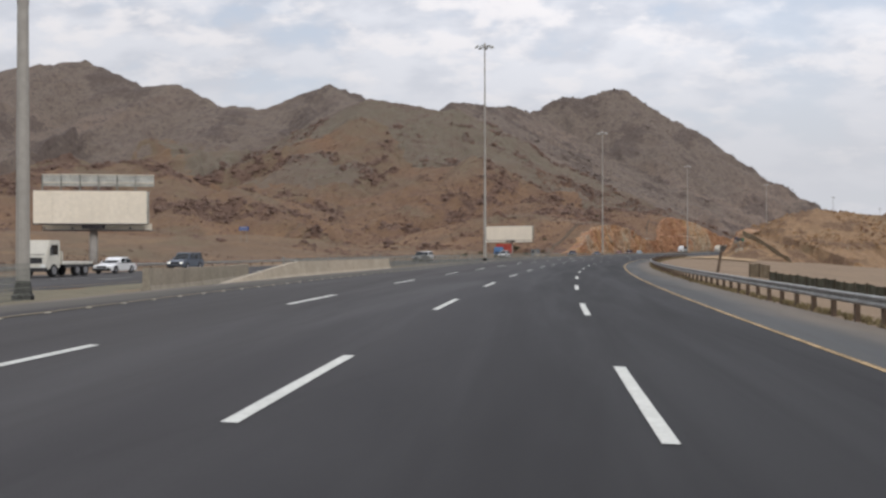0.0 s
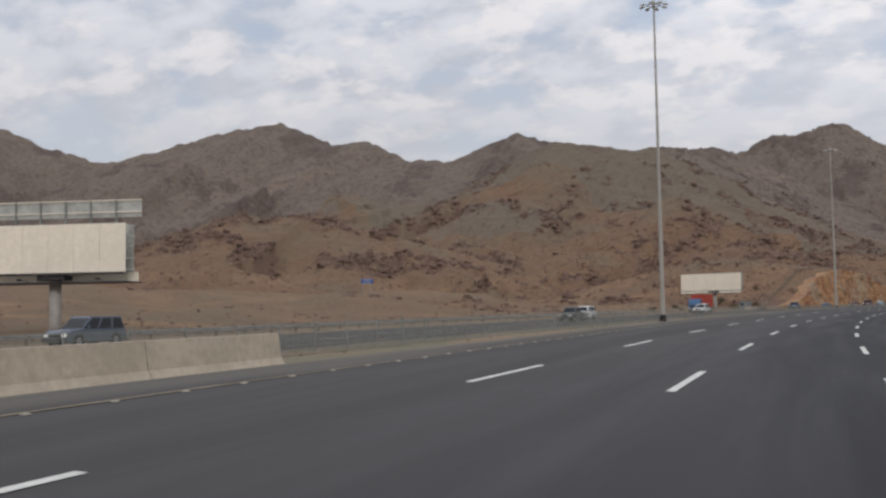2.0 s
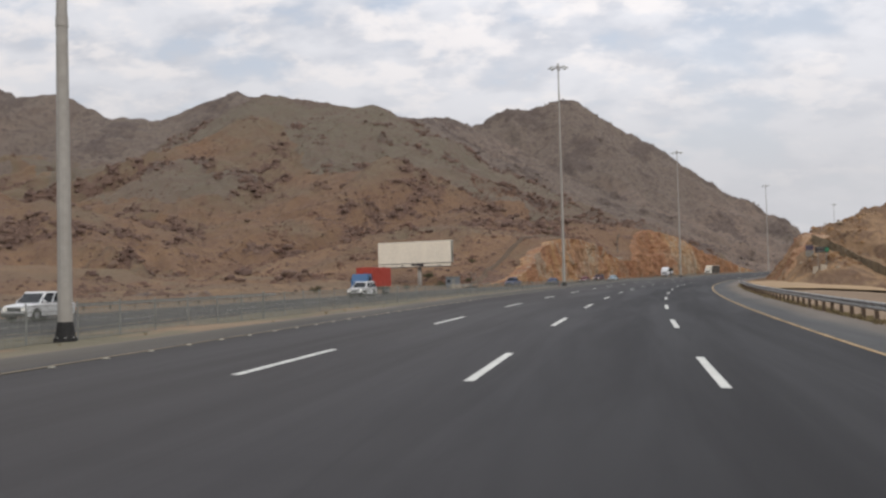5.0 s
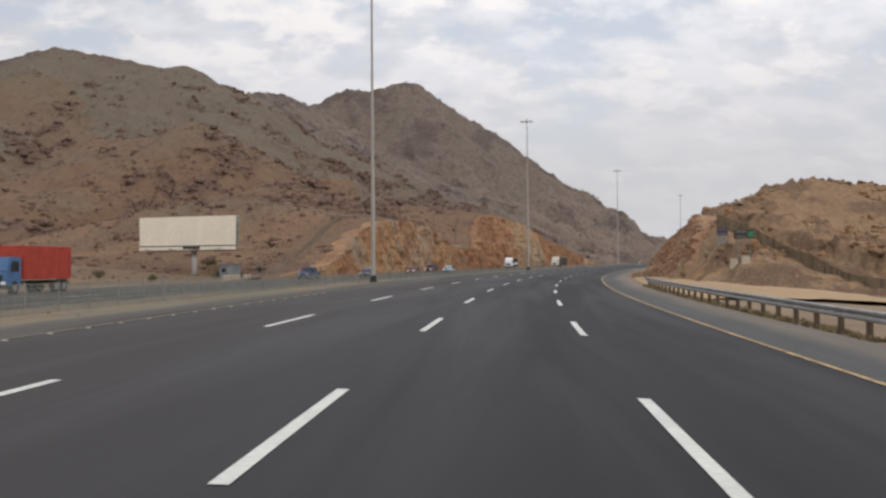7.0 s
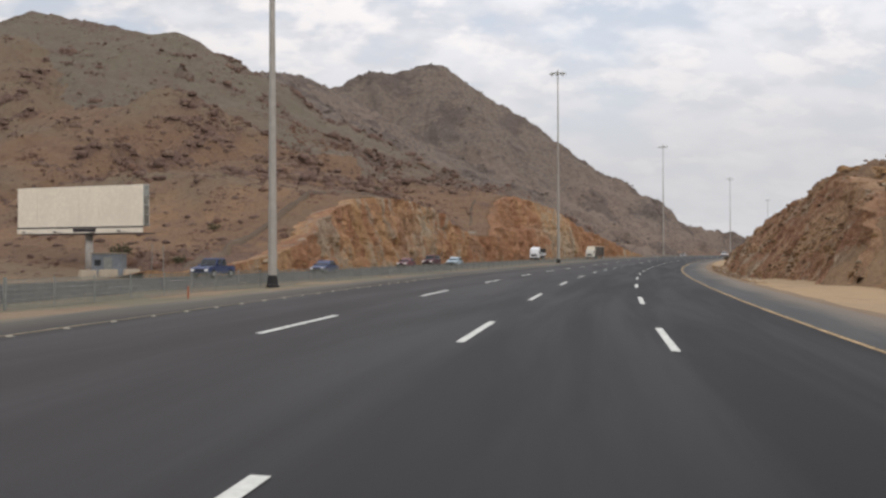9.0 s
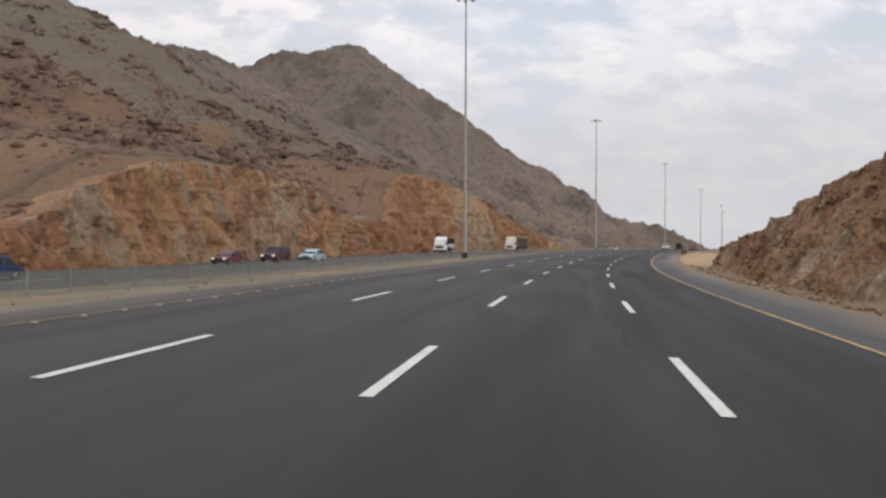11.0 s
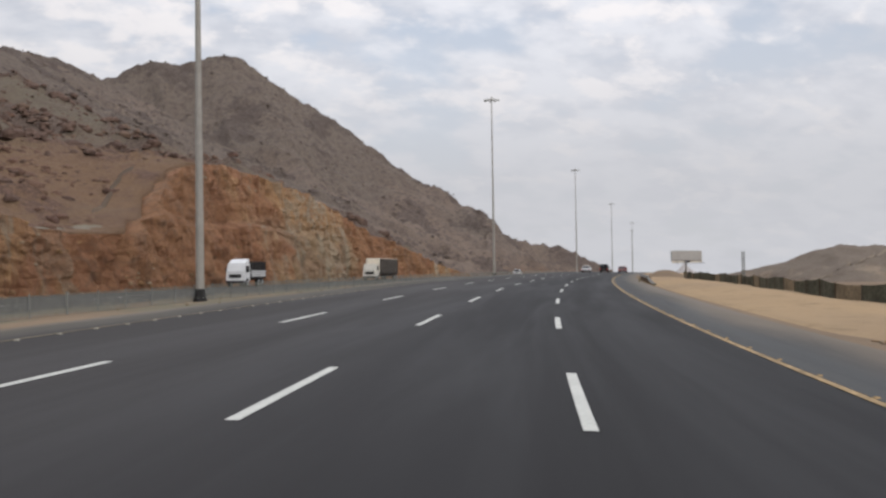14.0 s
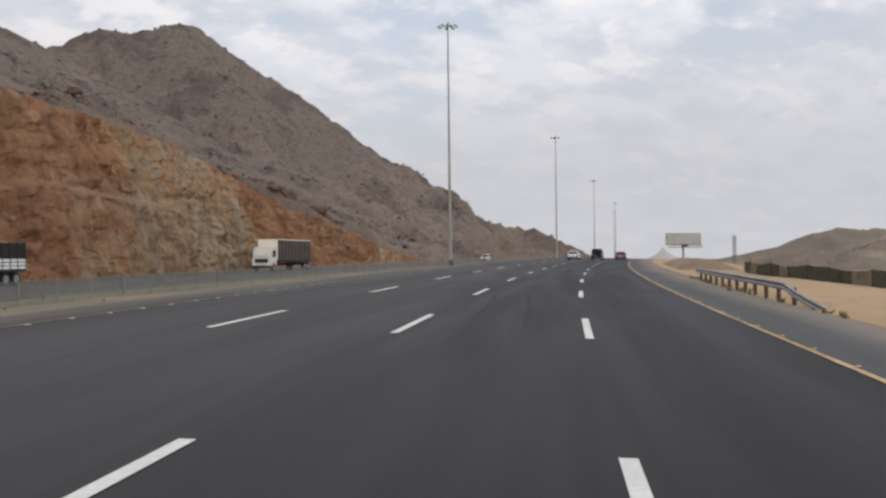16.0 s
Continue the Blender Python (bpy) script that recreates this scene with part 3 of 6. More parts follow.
road = tagged(new("road", strip("road", -300, 1200, 4, [-12.6, -10.9, -7.3, -3.65, 0, 3.65, 3.78], M_ASPHALT)),
              "dark grey asphalt carriageway curving right, four lanes", "road", kind="structure")
shoulder = tagged(new("road_shoulder", strip("road_shoulder", -300, 1200, 4, [3.76, 5.2, 6.45], M_SHOULDER, 0.004)),
                  "lighter grey asphalt hard shoulder with worn edge", "road", kind="structure")
opposite = tagged(new("opposite_road", strip("opposite_road", -300, 1200, 4, [-46.5, -40, -34, -26.8], M_ASPHALT, 0.015)),
                  "dark asphalt carriageway for oncoming traffic", "road", kind="structure")
median = tagged(new("median", strip("median", -300, 1100, 2.5, list(np.arange(-26.7, -12.3, 0.6)), M_MEDIAN, 0.02)),
                "sloping strip of tan soil between the two carriageways", "median", kind="structure")
me = median.data
co = np.empty(len(me.vertices) * 3)
me.vertices.foreach_get("co", co)
co = co.reshape(-1, 3)
from_road = np.clip((-12.75 - along(co[:, 0], co[:, 1])[1]) / 1.5, 0, 1)
co[:, 2] += from_road * 0.07 * fbm(co[:, 0] / 2.5, co[:, 1] / 2.5, 3, 31) - 0.06 * (1 - from_road)
me.vertices.foreach_set("co", co.ravel())
me.update()

# drifted sand on the right, beyond the rock
S, D = np.meshgrid(np.arange(366.0, 640.0, 2.0), np.concatenate([np.arange(6.6, 14, 0.6), np.arange(14, 26, 2.0)]), indexing="ij")
pts = place(S, D)
heap = np.exp(-((S - 420) / 40.0) ** 2) * np.exp(-((D - 10.5) / 3.0) ** 2) * 0.35
pts[..., 2] += 0.03 + heap + 0.12 * np.clip((D - 6.6) / 3, 0, 1) * (fbm(pts[..., 0] / 6, pts[..., 1] / 6, 3, 8) + 0.5) - 0.25 * np.clip((6.9 - D) / 0.3, 0, 1) - 1.2 * np.clip((D - 20) / 6, 0, 1) - 0.9 * np.clip((373 - S) / 7, 0, 1)
tagged(new("drift_sand", grid_data("drift_sand", pts, M_PALE_SAND)), "pale orange drifted sand beside the hard shoulder", "ground", kind="structure")
S, D = np.meshgrid(np.arange(225.0, 300.0, 2.0), np.arange(6.7, 24, 0.8), indexing="ij")
pts = place(S, D)
pts[..., 2] += 0.03 + 0.10 * fbm(pts[..., 0] / 5, pts[..., 1] / 5, 3, 18) - 0.25 * np.clip((7.0 - D) / 0.3, 0, 1) + 0.15 * np.clip((D - 8) / 4, 0, 1)
tagged(new("drift_sand", grid_data("drift_sand", pts, M_PALE_SAND)), "pale orange drifted sand behind the guardrail", "ground", kind="structure")

# ---- lane markings ----
PERIOD, DASH, FIRST = 14.716, 4.95, 4.16
for lane in range(3):
    for k in range(-2, 52):
        a = FIRST + k * PERIOD
        ss = np.linspace(a, a + DASH, 4)
        wv = np.array([-0.078, 0.078]) - lane * 3.65
        SS, DD = np.meshgrid(ss, wv, indexing="ij")
        ob = new("lane_dash", grid_data("lane_dash", place(SS, DD, 0.010), M_WHITE))
        ob.parent = road
for name, d, lab in (("edge_line", 3.66, "solid worn yellow edge line"), ("edge_line", -10.83, "solid faded yellow edge line")):
    ob = new(name, strip(name, -200, 900, 4, [d - (0.065 if d > 0 else 0.05), d + (0.065 if d > 0 else 0.05)], M_YELLOW if d > 0 else M_FADED, 0.012))
    ob.parent = road
    ob["label"] = lab
for name, d in (("lane_line", -37.3), ("lane_line", -33.5), ("edge_line", -28.6), ("edge_line", -43.2)):
    for k in range(60):
        if name == "edge_line" and k % 12:
            continue
        a = -60 + k * 14.7
        ob = new(name, strip(name, a, a + (5 if name == "lane_line" else 14.7 * 12), 5, [d - 0.07, d + 0.07], M_WHITE if name == "lane_line" else M_YELLOW, 0.03))
        ob.parent = opposite
rnd = random.Random(8)
for s0, length, d0, d1 in ((290, 15, -0.6, 0.9), (418, 16, -1.3, -2.0), (419, 14, -2.5, -3.0)):
    ss = np.linspace(s0, s0 + length, 16)
    u = np.linspace(0, 1, 16)
    mid_d = d0 + (d1 - d0) * u**1.6
    half = 0.06 * np.sin(np.pi * np.clip(u * 0.96 + 0.02, 0, 1)) ** 0.4 * rnd.uniform(0.8, 1.2)
    rows = np.stack([place(ss, mid_d + k * half, 0.005) for k in (-1, 1)], 1)
    ob = new("tyre_mark", grid_data("tyre_mark", rows, M_SKID))
    ob.parent = road
bm = fresh()
box(bm, (-0.055, -0.055, 0.0), (0.055, 0.055, 0.025), 0.0, (0.6, 0.6))
stud_me = bpy.data.meshes.new("road_stud")
bm.to_mesh(stud_me)
bm.free()
stud_me.materials.append(M_STUD)
for k in range(290):
    ob = shared("road_stud", stud_me, road, stand(-4 + k * 1.62, -10.66, 0.008))
low_stud = stud_me.copy()
low_stud.materials[0] = M_YELLOW
for k in range(80):
    ob = shared("road_stud", low_stud, road, stand(322 + k * 2.4, 3.79, 0.008) @ Matrix.Diagonal((0.8, 0.8, 0.7, 1)))

# ---- mountains ----
FAR_LEFT = ((-1000, 900, 225), (-817, 915, 214), (-760, 934, 188), (-686, 931, 168), (-589, 940, 184), (-554, 940, 192), (-478, 954, 203), (-405, 931, 170),
            (-363, 928, 170), (-309, 902, 143), (-264, 911, 141), (-209, 928, 167), (-150, 980, 150))
MIDDLE = ((-260, 800, 76), (-205, 735, 84), (-166, 672, 95), (-132, 645, 103), (-113, 637, 108), (-84, 635, 102), (-65, 633, 98), (-54, 636, 100), (-45, 645, 98))
SADDLE = ((-60, 720, 93), (-45, 1045, 163), (-24, 1202, 188), (-11, 1274, 192))
BIG = ((-110, 1285, 211), (-60, 1290, 202), (-22, 1297, 194), (3, 1303, 197), (40, 1312, 219), (73, 1316, 216), (95, 1320, 225), (124, 1320, 229), (197, 1338, 186), (251, 1424, 177),
       (324, 1435, 127), (380, 1443, 90), (397, 1431, 65), (450, 1403, 42), (510, 1379, 30), (568, 1352, 0))
CONE = ((-113, 600, 88), (-82, 545, 50), (-45, 525, 50), (-34, 521, 56), (-15, 512, 46), (1, 503, 36), (17, 493, 27), (30, 470, 17))
SHOULDER_HILL = ((20, 640, 52), (36, 572, 38), (60, 540, 28), (75, 515, 22))
LOW_HILL = ((-260, 500, 55), (-229, 430, 42), (-196, 460, 48), (-158, 425, 27), (-145, 436, 33), (-121, 455, 26))
MOUND = ((-235, 350, 13), (-187, 352, 20), (-150, 346, 10))


def ridge(x, y, crest, slope, spread=1.0, seed=0, rough=1.0):
    """The height under a crest line: it falls off to both sides in gullies and spurs."""
    best = np.full(x.shape, 1e9)
    zc, uc = np.zeros(x.shape), np.zeros(x.shape)
    run = 0.0
    for (x0, y0, z0), (x1, y1, z1) in zip(crest, crest[1:]):
        dx, dy = x1 - x0, y1 - y0
        n = math.hypot(dx, dy)
        t = np.clip(((x - x0) * dx + (y - y0) * dy) / (n * n), 0, 1)
        q = np.hypot(x - x0 - t * dx, y - y0 - t * dy)
        near = q < best
        best = np.where(near, q, best)
        zc = np.where(near, z0 + t * (z1 - z0), zc)
        uc = np.where(near, run + t * n, uc)
        run += n
    wob = fbm(x / 90 / spread, y / 90 / spread, 3, seed + 40)
    gully = fbm((uc + 0.35 * best * wob) / (34 * spread), best / (170 * spread), 4, seed, 0.5, True)
    lump = fbm(x / (45 * spread), y / (45 * spread), 5, seed + 9, 0.55)
    fall = slope * best * (1.0 - 0.22 * np.clip(best * slope / np.maximum(zc, 5), 0, 1))
    depth = np.clip(best / (40 * spread), 0, 1)
    return zc - fall + rough * (depth * (4.2 * spread * (gully - 1.1) + 3.2 * spread * lump) + (1 - depth) * 1.3 * spread * fbm(x / 14, y / 14, 3, seed + 3))


def crest_gap(x, y, crest):
    """How far a place lies from a crest line, in the plan."""
    best = np.full(np.shape(x), 1e9)
    for (x0, y0, _), (x1, y1, _) in zip(crest, crest[1:]):
        dx, dy = x1 - x0, y1 - y0
        t = np.clip(((x - x0) * dx + (y - y0) * dy) / (dx * dx + dy * dy), 0, 1)
        best = np.minimum(best, np.hypot(x - x0 - t * dx, y - y0 - t * dy))
    return best


def far_crag(x, y):
    """Where bare rock breaks through the far slopes, 0 to 1."""
    v = fbm(x / 75, y / 75, 4, 61, 0.6) + 0.42 * np.exp(-(crest_gap(x, y, BIG) / 40.0) ** 2)
    return np.clip((v - 0.12) * 2.6, 0, 1)


def near_crag(x, y):
    """Where bare rock breaks through the near slopes: along crests, and in beds across them."""
    top = 0.0
    for crest, wide, gain in ((CONE, 14.0, 0.50), (LOW_HILL, 15.0, 0.50), (MIDDLE, 20.0, 0.36), (SHOULDER_HILL, 10.0, 0.25)):
        top = np.maximum(top, gain * np.exp(-(crest_gap(x, y, crest) / wide) ** 2))
    v = fbm(x / 46, y / 30, 5, 29, 0.60) + 0.35 * fbm(x / 9, y / 9, 3, 44) + top + 0.10 * np.exp(-((x - 5) / 60) ** 2 - ((y - 450) / 70) ** 2) + 0.14 * np.exp(-((x - 85) / 45) ** 2 - ((y - 565) / 60) ** 2) + 0.16 * np.exp(-((x - 16) / 34) ** 2 - ((y - 461) / 34) ** 2)
    return np.clip((v - 0.30) * 2.8, 0, 1)


def far_height(x, y):
    h = ridge(x, y, FAR_LEFT, 0.50, 1.5, 1, 1.5) + 4.0
    h = np.maximum(h, ridge(x, y, BIG, 0.82, 1.6, 2, 1.5))
    h = np.maximum(h, ridge(x, y, SADDLE, 0.60, 1.2, 6))
    return h + far_crag(x, y) * (2.7 * np.abs(fbm(x / 17, y / 17, 3, 63, 0.6)) - 0.4) + 1.0 * fbm(x / 12, y / 12, 2, 65)


# how high the blasted faces stand along the road
CUT_TOP = ((308, 0.0), (325, 0.8), (343, 3.2), (351, 5.8), (360, 8.9), (368, 10.8), (379, 11.8), (393, 12.0), (401, 11.5), (409, 10.6), (415, 9.4), (420, 7.6), (425, 5.8), (432, 5.4), (443, 5.7), (447, 7.4),
           (453, 9.0), (460, 12.6), (467, 16.0), (474, 17.3), (482, 17.7), (492, 17.1), (505, 15.6), (519, 12.8), (536, 10.2), (556, 7.2), (577, 4.0), (598, 1.4), (615, 0.0))
CUT_TOP_R = ((281, 0.0), (285, 3.0), (289, 5.0), (300, 7.2), (312, 8.2), (321, 7.8), (328, 6.3), (336, 4.7), (343, 3.5), (350, 2.6), (358, 1.9), (366, 1.2), (372, 0.6), (378, 0.0))
FOOT_R = ((225, 30.0), (238, 18.0), (247, 14.8), (262, 14.7), (269, 14.3), (276, 13.4), (281, 12.3), (293, 10.5), (310, 9.3), (340, 8.9), (366, 9.2), (378, 13.0), (400, 22.0))


def table(rows, s):
    a = np.array(rows)
    return np.interp(s, a[:, 0], a[:, 1])


def ledge_back(s):
    """How deep the bench is that steps back the upper part of the second face."""
    return 2.6 * np.clip((s - 446) / 12, 0, 1) * np.clip((512 - s) / 26, 0, 1)


def cut_back(s):
    return table(CUT_TOP, s) / 2.6 + ledge_back(s)


def near_height(x, y):
    h = ridge(x, y, MIDDLE, 0.66, 1.1, 11)
    h = np.maximum(h, ridge(x, y, CONE, 0.47, 0.8, 13))
    h = np.maximum(h, ridge(x, y, SHOULDER_HILL, 0.42, 0.8, 15))
    h = np.maximum(h, ridge(x, y, LOW_HILL, 0.34, 0.8, 17))
    h = np.maximum(h, ridge(x, y, MOUND, 0.28, 0.5, 19))
    h = np.maximum(h, far_height(x, y))
    s, d = along(x, y)
    top = table(CUT_TOP, s)
    in_cut = np.clip((s - 318) / 24, 0, 1) * np.clip((640 - s) / 30, 0, 1)
    back = np.maximum(-d - 47.0 - cut_back(s), 0.0)
    limit_cut = rise(s) + np.where(back > 0, top + 0.42 * back + 0.006 * back**2, -4.0)
    open_back = np.maximum(-d - 64.0, 0.0)
    apron = rise(s) - 0.8 + 0.035 * open_back + (1.6 * fbm(x / 38, y / 38, 4, 27) + 0.5) * np.clip(open_back / 25, 0, 1) - 4.0 * np.clip((320 - y) / 60, 0, 1)
    h = np.maximum(h, np.where(s < 400, apron - 14.0 * np.clip((s - 325) / 70, 0, 1) ** 2, -40))
    valley = 0.24 * np.clip((s - 404) / 14, 0, 1) * np.clip((466 - s) / 16, 0, 1)
    lift = np.clip((s - 322) / 45, 0, 1) * np.clip((640 - s) / 30, 0, 1)
    h = np.maximum(h, np.where(back > 0, rise(s) - 1.0 + lift * (1.0 + top * np.clip((95 - back) / 60, 0, 1) + 0.16 * np.minimum(back, 45) + valley * np.clip(back - 7, 0, 48)), -40))
    limit_open = rise(s) - 0.8 - 3.0 * np.clip((8 - open_back) / 8, 0, 1) + 0.06 * open_back + 0.0035 * open_back**2
    limit = limit_cut * in_cut + limit_open * (1 - in_cut)
    soft = 0.8 * fbm(x / 11, y / 11, 4, 23)
    away = np.clip((-d - 51) / 14, 0, 1)
    crags = away * np.clip(crest_gap(x, y, MIDDLE) / 22, 0.15, 1) * (near_crag(x, y) * (2.6 * np.abs(fbm(x / 6.5, y / 6.5, 3, 33, 0.6)) + 0.15 * lattice(np.floor(x / 3.1), np.floor(y / 2.7), 35)[0]) + 0.45 * fbm(x / 4.5, y / 4.5, 2, 37))
    return np.where(d < -30, np.minimum(h, limit + soft) + crags, -40.0)


def reddish(x, y):
    """Where the redder lower hills cover the olive ridge behind them."""
    low = np.maximum.reduce([ridge(x, y, CONE, 0.47, 0.8, 13), ridge(x, y, SHOULDER_HILL, 0.42, 0.8, 15), ridge(x, y, LOW_HILL, 0.34, 0.8, 17), ridge(x, y, MOUND, 0.28, 0.5, 19)])
    tint = low + 3.0 * fbm(x / 18, y / 18, 4, 87) + 6.0 > np.where(ridge(x, y, MIDDLE, 0.66, 1.1, 11) > 40 + 8 * fbm(x / 30, y / 30, 3, 89), ridge(x, y, MIDDLE, 0.66, 1.1, 11), -99)
    return tint & ~((x > 25 + 6 * fbm(x / 20, y / 20, 3, 90)) & (y > 500))


def terrain(name, xs, ys, fn, mat, label, skip=None, tone=None, bare=None):
    X, Y = np.meshgrid(xs, ys, indexing="ij")
    Z = fn(X, Y)
    keep = np.maximum.reduce([Z[:-1, :-1], Z[1:, :-1], Z[:-1, 1:], Z[1:, 1:]]) > -6.0
    if skip is not None:
        x0, x1, y0, y1 = skip
        keep &= ~((X[:-1, :-1] > x0) & (X[1:, 1:] < x1) & (Y[:-1, :-1] > y0) & (Y[1:, 1:] < y1))
    me = grid_data(name, np.stack([X, Y, Z], -1).transpose(1, 0, 2), mat, keep.T)
    if bare:
        co = np.empty(len(me.vertices) * 3)
        me.vertices.foreach_get("co", co)
        co = co.reshape(-1, 3)
        me.attributes.new("crag", "FLOAT", "POINT").data.foreach_set("value", bare(co[:, 0], co[:, 1]).astype(np.float32))
    if tone:
        me.materials.append(tone[0])
        mid = np.empty(len(me.polygons) * 3)
        me.polygons.foreach_get("center", mid)
        mid = mid.reshape(-1, 3)
        me.polygons.foreach_set("material_index", np.where(tone[1](mid[:, 0], mid[:, 1]), 0, 1).astype(np.int32))
    return tagged(new(name, me), label, "mountain", kind="structure")


def far_and_near(x, y):
    h = near_height(x, y)
    s, d = along(x, y)
    return np.where(s > 640, np.maximum(h, np.where(d < -45, np.minimum(far_height(x, y), rise(s) - 2 + 0.42 * np.maximum(-d - 48, 0) + 0.006 * np.maximum(-d - 48, 0) ** 2), -40)), h)


terrain("mountain_range", np.arange(-1250, 760, 4.6), np.arange(240, 1700, 4.6), far_and_near, M_FAR,
        "bare grey-brown desert mountains under a cloudy sky", (-330, 205, 262, 790), bare=far_crag)
terrain("hillside", np.arange(-337, 212, 1.4), np.arange(255, 797, 1.4), far_and_near, M_HILL,
        "stony olive and red-brown hillside with dark outcrops", tone=(M_HILL_OLIVE, reddish), bare=near_crag)

HILL_FRONT = ((59, 264, 2.0), (59, 276, 5.6), (60, 286, 7.8), (64, 300, 8.5))
HILL_R = ((62, 298, 8.2), (69.5, 304.5, 9.8), (77, 305, 11.5), (84.5, 310, 13.8), (92, 315, 15.4), (99, 313.5, 14.2), (110, 312, 13.2), (150, 295, 13), (200, 270, 11))


def right_crag(x, y):
    """Where broken rock shows on the roadside hill."""
    return np.clip((fbm(x / 12 + y / 40, y / 9, 4, 83, 0.6) + 0.1) * 2.2, 0, 1)


def right_height(x, y):
    h = np.maximum(ridge(x, y, HILL_R, 0.42, 0.45, 51, 0.3), ridge(x, y, HILL_FRONT, 0.42, 0.45, 52, 0.3))
    s, d = along(x, y)
    top, foot = table(CUT_TOP_R, s), table(FOOT_R, s)
    back = d - foot - 1.2 - top * 0.84
    in_cut = np.clip((s - 286) / 8, 0, 1) * np.clip((384 - s) / 8, 0, 1)
    lim_cut = rise(s) + np.where(back > 0, top + 0.46 * back, -3.0)
    front = np.interp(s, (262, 272, 282, 292), (0.34, 0.50, 0.80, 1.3))
    lim_open = rise(s) - 0.7 + front * np.maximum(d - foot + 0.6, 0) - 3.0 * (d < foot - 1.0)
    rough = 0.40 * fbm(x / 5, y / 5, 4, 57) + np.clip(d - foot, 0, 1) * (0.8 * np.abs(fbm(x / 3.1, y / 3.1, 3, 58)) + right_crag(x, y) * 0.9 * np.abs(fbm(x / 1.9, y / 1.9, 2, 59)))
    return np.where(d > 5, np.minimum(h, lim_cut * in_cut + lim_open * (1 - in_cut)) + rough, -40.0)


terrain("rocky_hill", np.arange(30, 260, 0.8), np.arange(215, 440, 0.8), right_height, M_ROAD_HILL, "tan and brown rocky hill beside the hard shoulder", bare=right_crag)

PLAIN_HILLS = ((395, 900, -9), (426, 879, 1), (447, 864, 7), (462, 852, 14), (472, 844, 17), (483, 834, 16), (520, 810, 14), (600, 770, 22), (700, 700, 12))


def plain_height(x, y):
    return ridge(x, y, PLAIN_HILLS, 0.24, 0.8, 71, 0.8) - 1.0 + 1.1 * np.abs(fbm(x / 16, y / 16, 3, 79))


terrain("desert_hill", np.arange(300, 820, 3.2), np.arange(620, 1020, 3.2), plain_height, M_PLAIN_HILL, "low brown desert hills on the plain, haze put into their colour")
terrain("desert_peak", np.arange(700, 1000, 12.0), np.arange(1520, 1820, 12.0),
        lambda x, y: ridge(x, y, ((836, 1667, 3), (845, 1664, 13), (854, 1661, 3)), 0.75, 0.8, 75, 0.3), M_HAZE_PEAK, "small far peak on the plain, haze put into its colour")


track = np.array([(500, 826), (478, 813), (456, 800), (439, 789), (424, 781), (411, 777), (396, 779), (370, 790), (340, 806)], float)
u = np.linspace(0, len(track) - 1, 120)
tx, ty = np.interp(u, range(len(track)), track[:, 0]), np.interp(u, range(len(track)), track[:, 1])
nx, ny = -np.gradient(ty), np.gradient(tx)
norm = np.hypot(nx, ny)
rows = []
for w in np.linspace(-1.3, 1.3, 5):
    x, y = tx + w * nx / norm, ty + w * ny / norm
    rows.append(np.stack([x, y, np.maximum(plain_height(x, y), place(*along(x, y))[:, 2]) + 0.35 - 0.1 * abs(w)], -1))
tagged(new("dirt_track", grid_data("dirt_track", np.stack(rows, 1), M_TRACK)), "pale dirt track over the desert hill", "track", kind="structure")
S, D = np.meshgrid(np.arange(486.0, 540.0, 1.5), np.linspace(7.6, 14.5, 10), indexing="ij")
pts = place(S, D)
pts[..., 2] += 1.25 * np.sin(np.pi * (D - 7.6) / 6.9) ** 0.8 * np.clip((S - 486) / 6, 0, 1) * np.clip((539 - S) / 10, 0, 1) * (1 + 0.2 * fbm(pts[..., 0] / 4, pts[..., 1] / 4, 3, 95)) - 0.3
tagged(new("earth_mound", grid_data("earth_mound", pts, M_SAND)), "low brown earth mound beside the drifted sand", "mound", kind="structure")


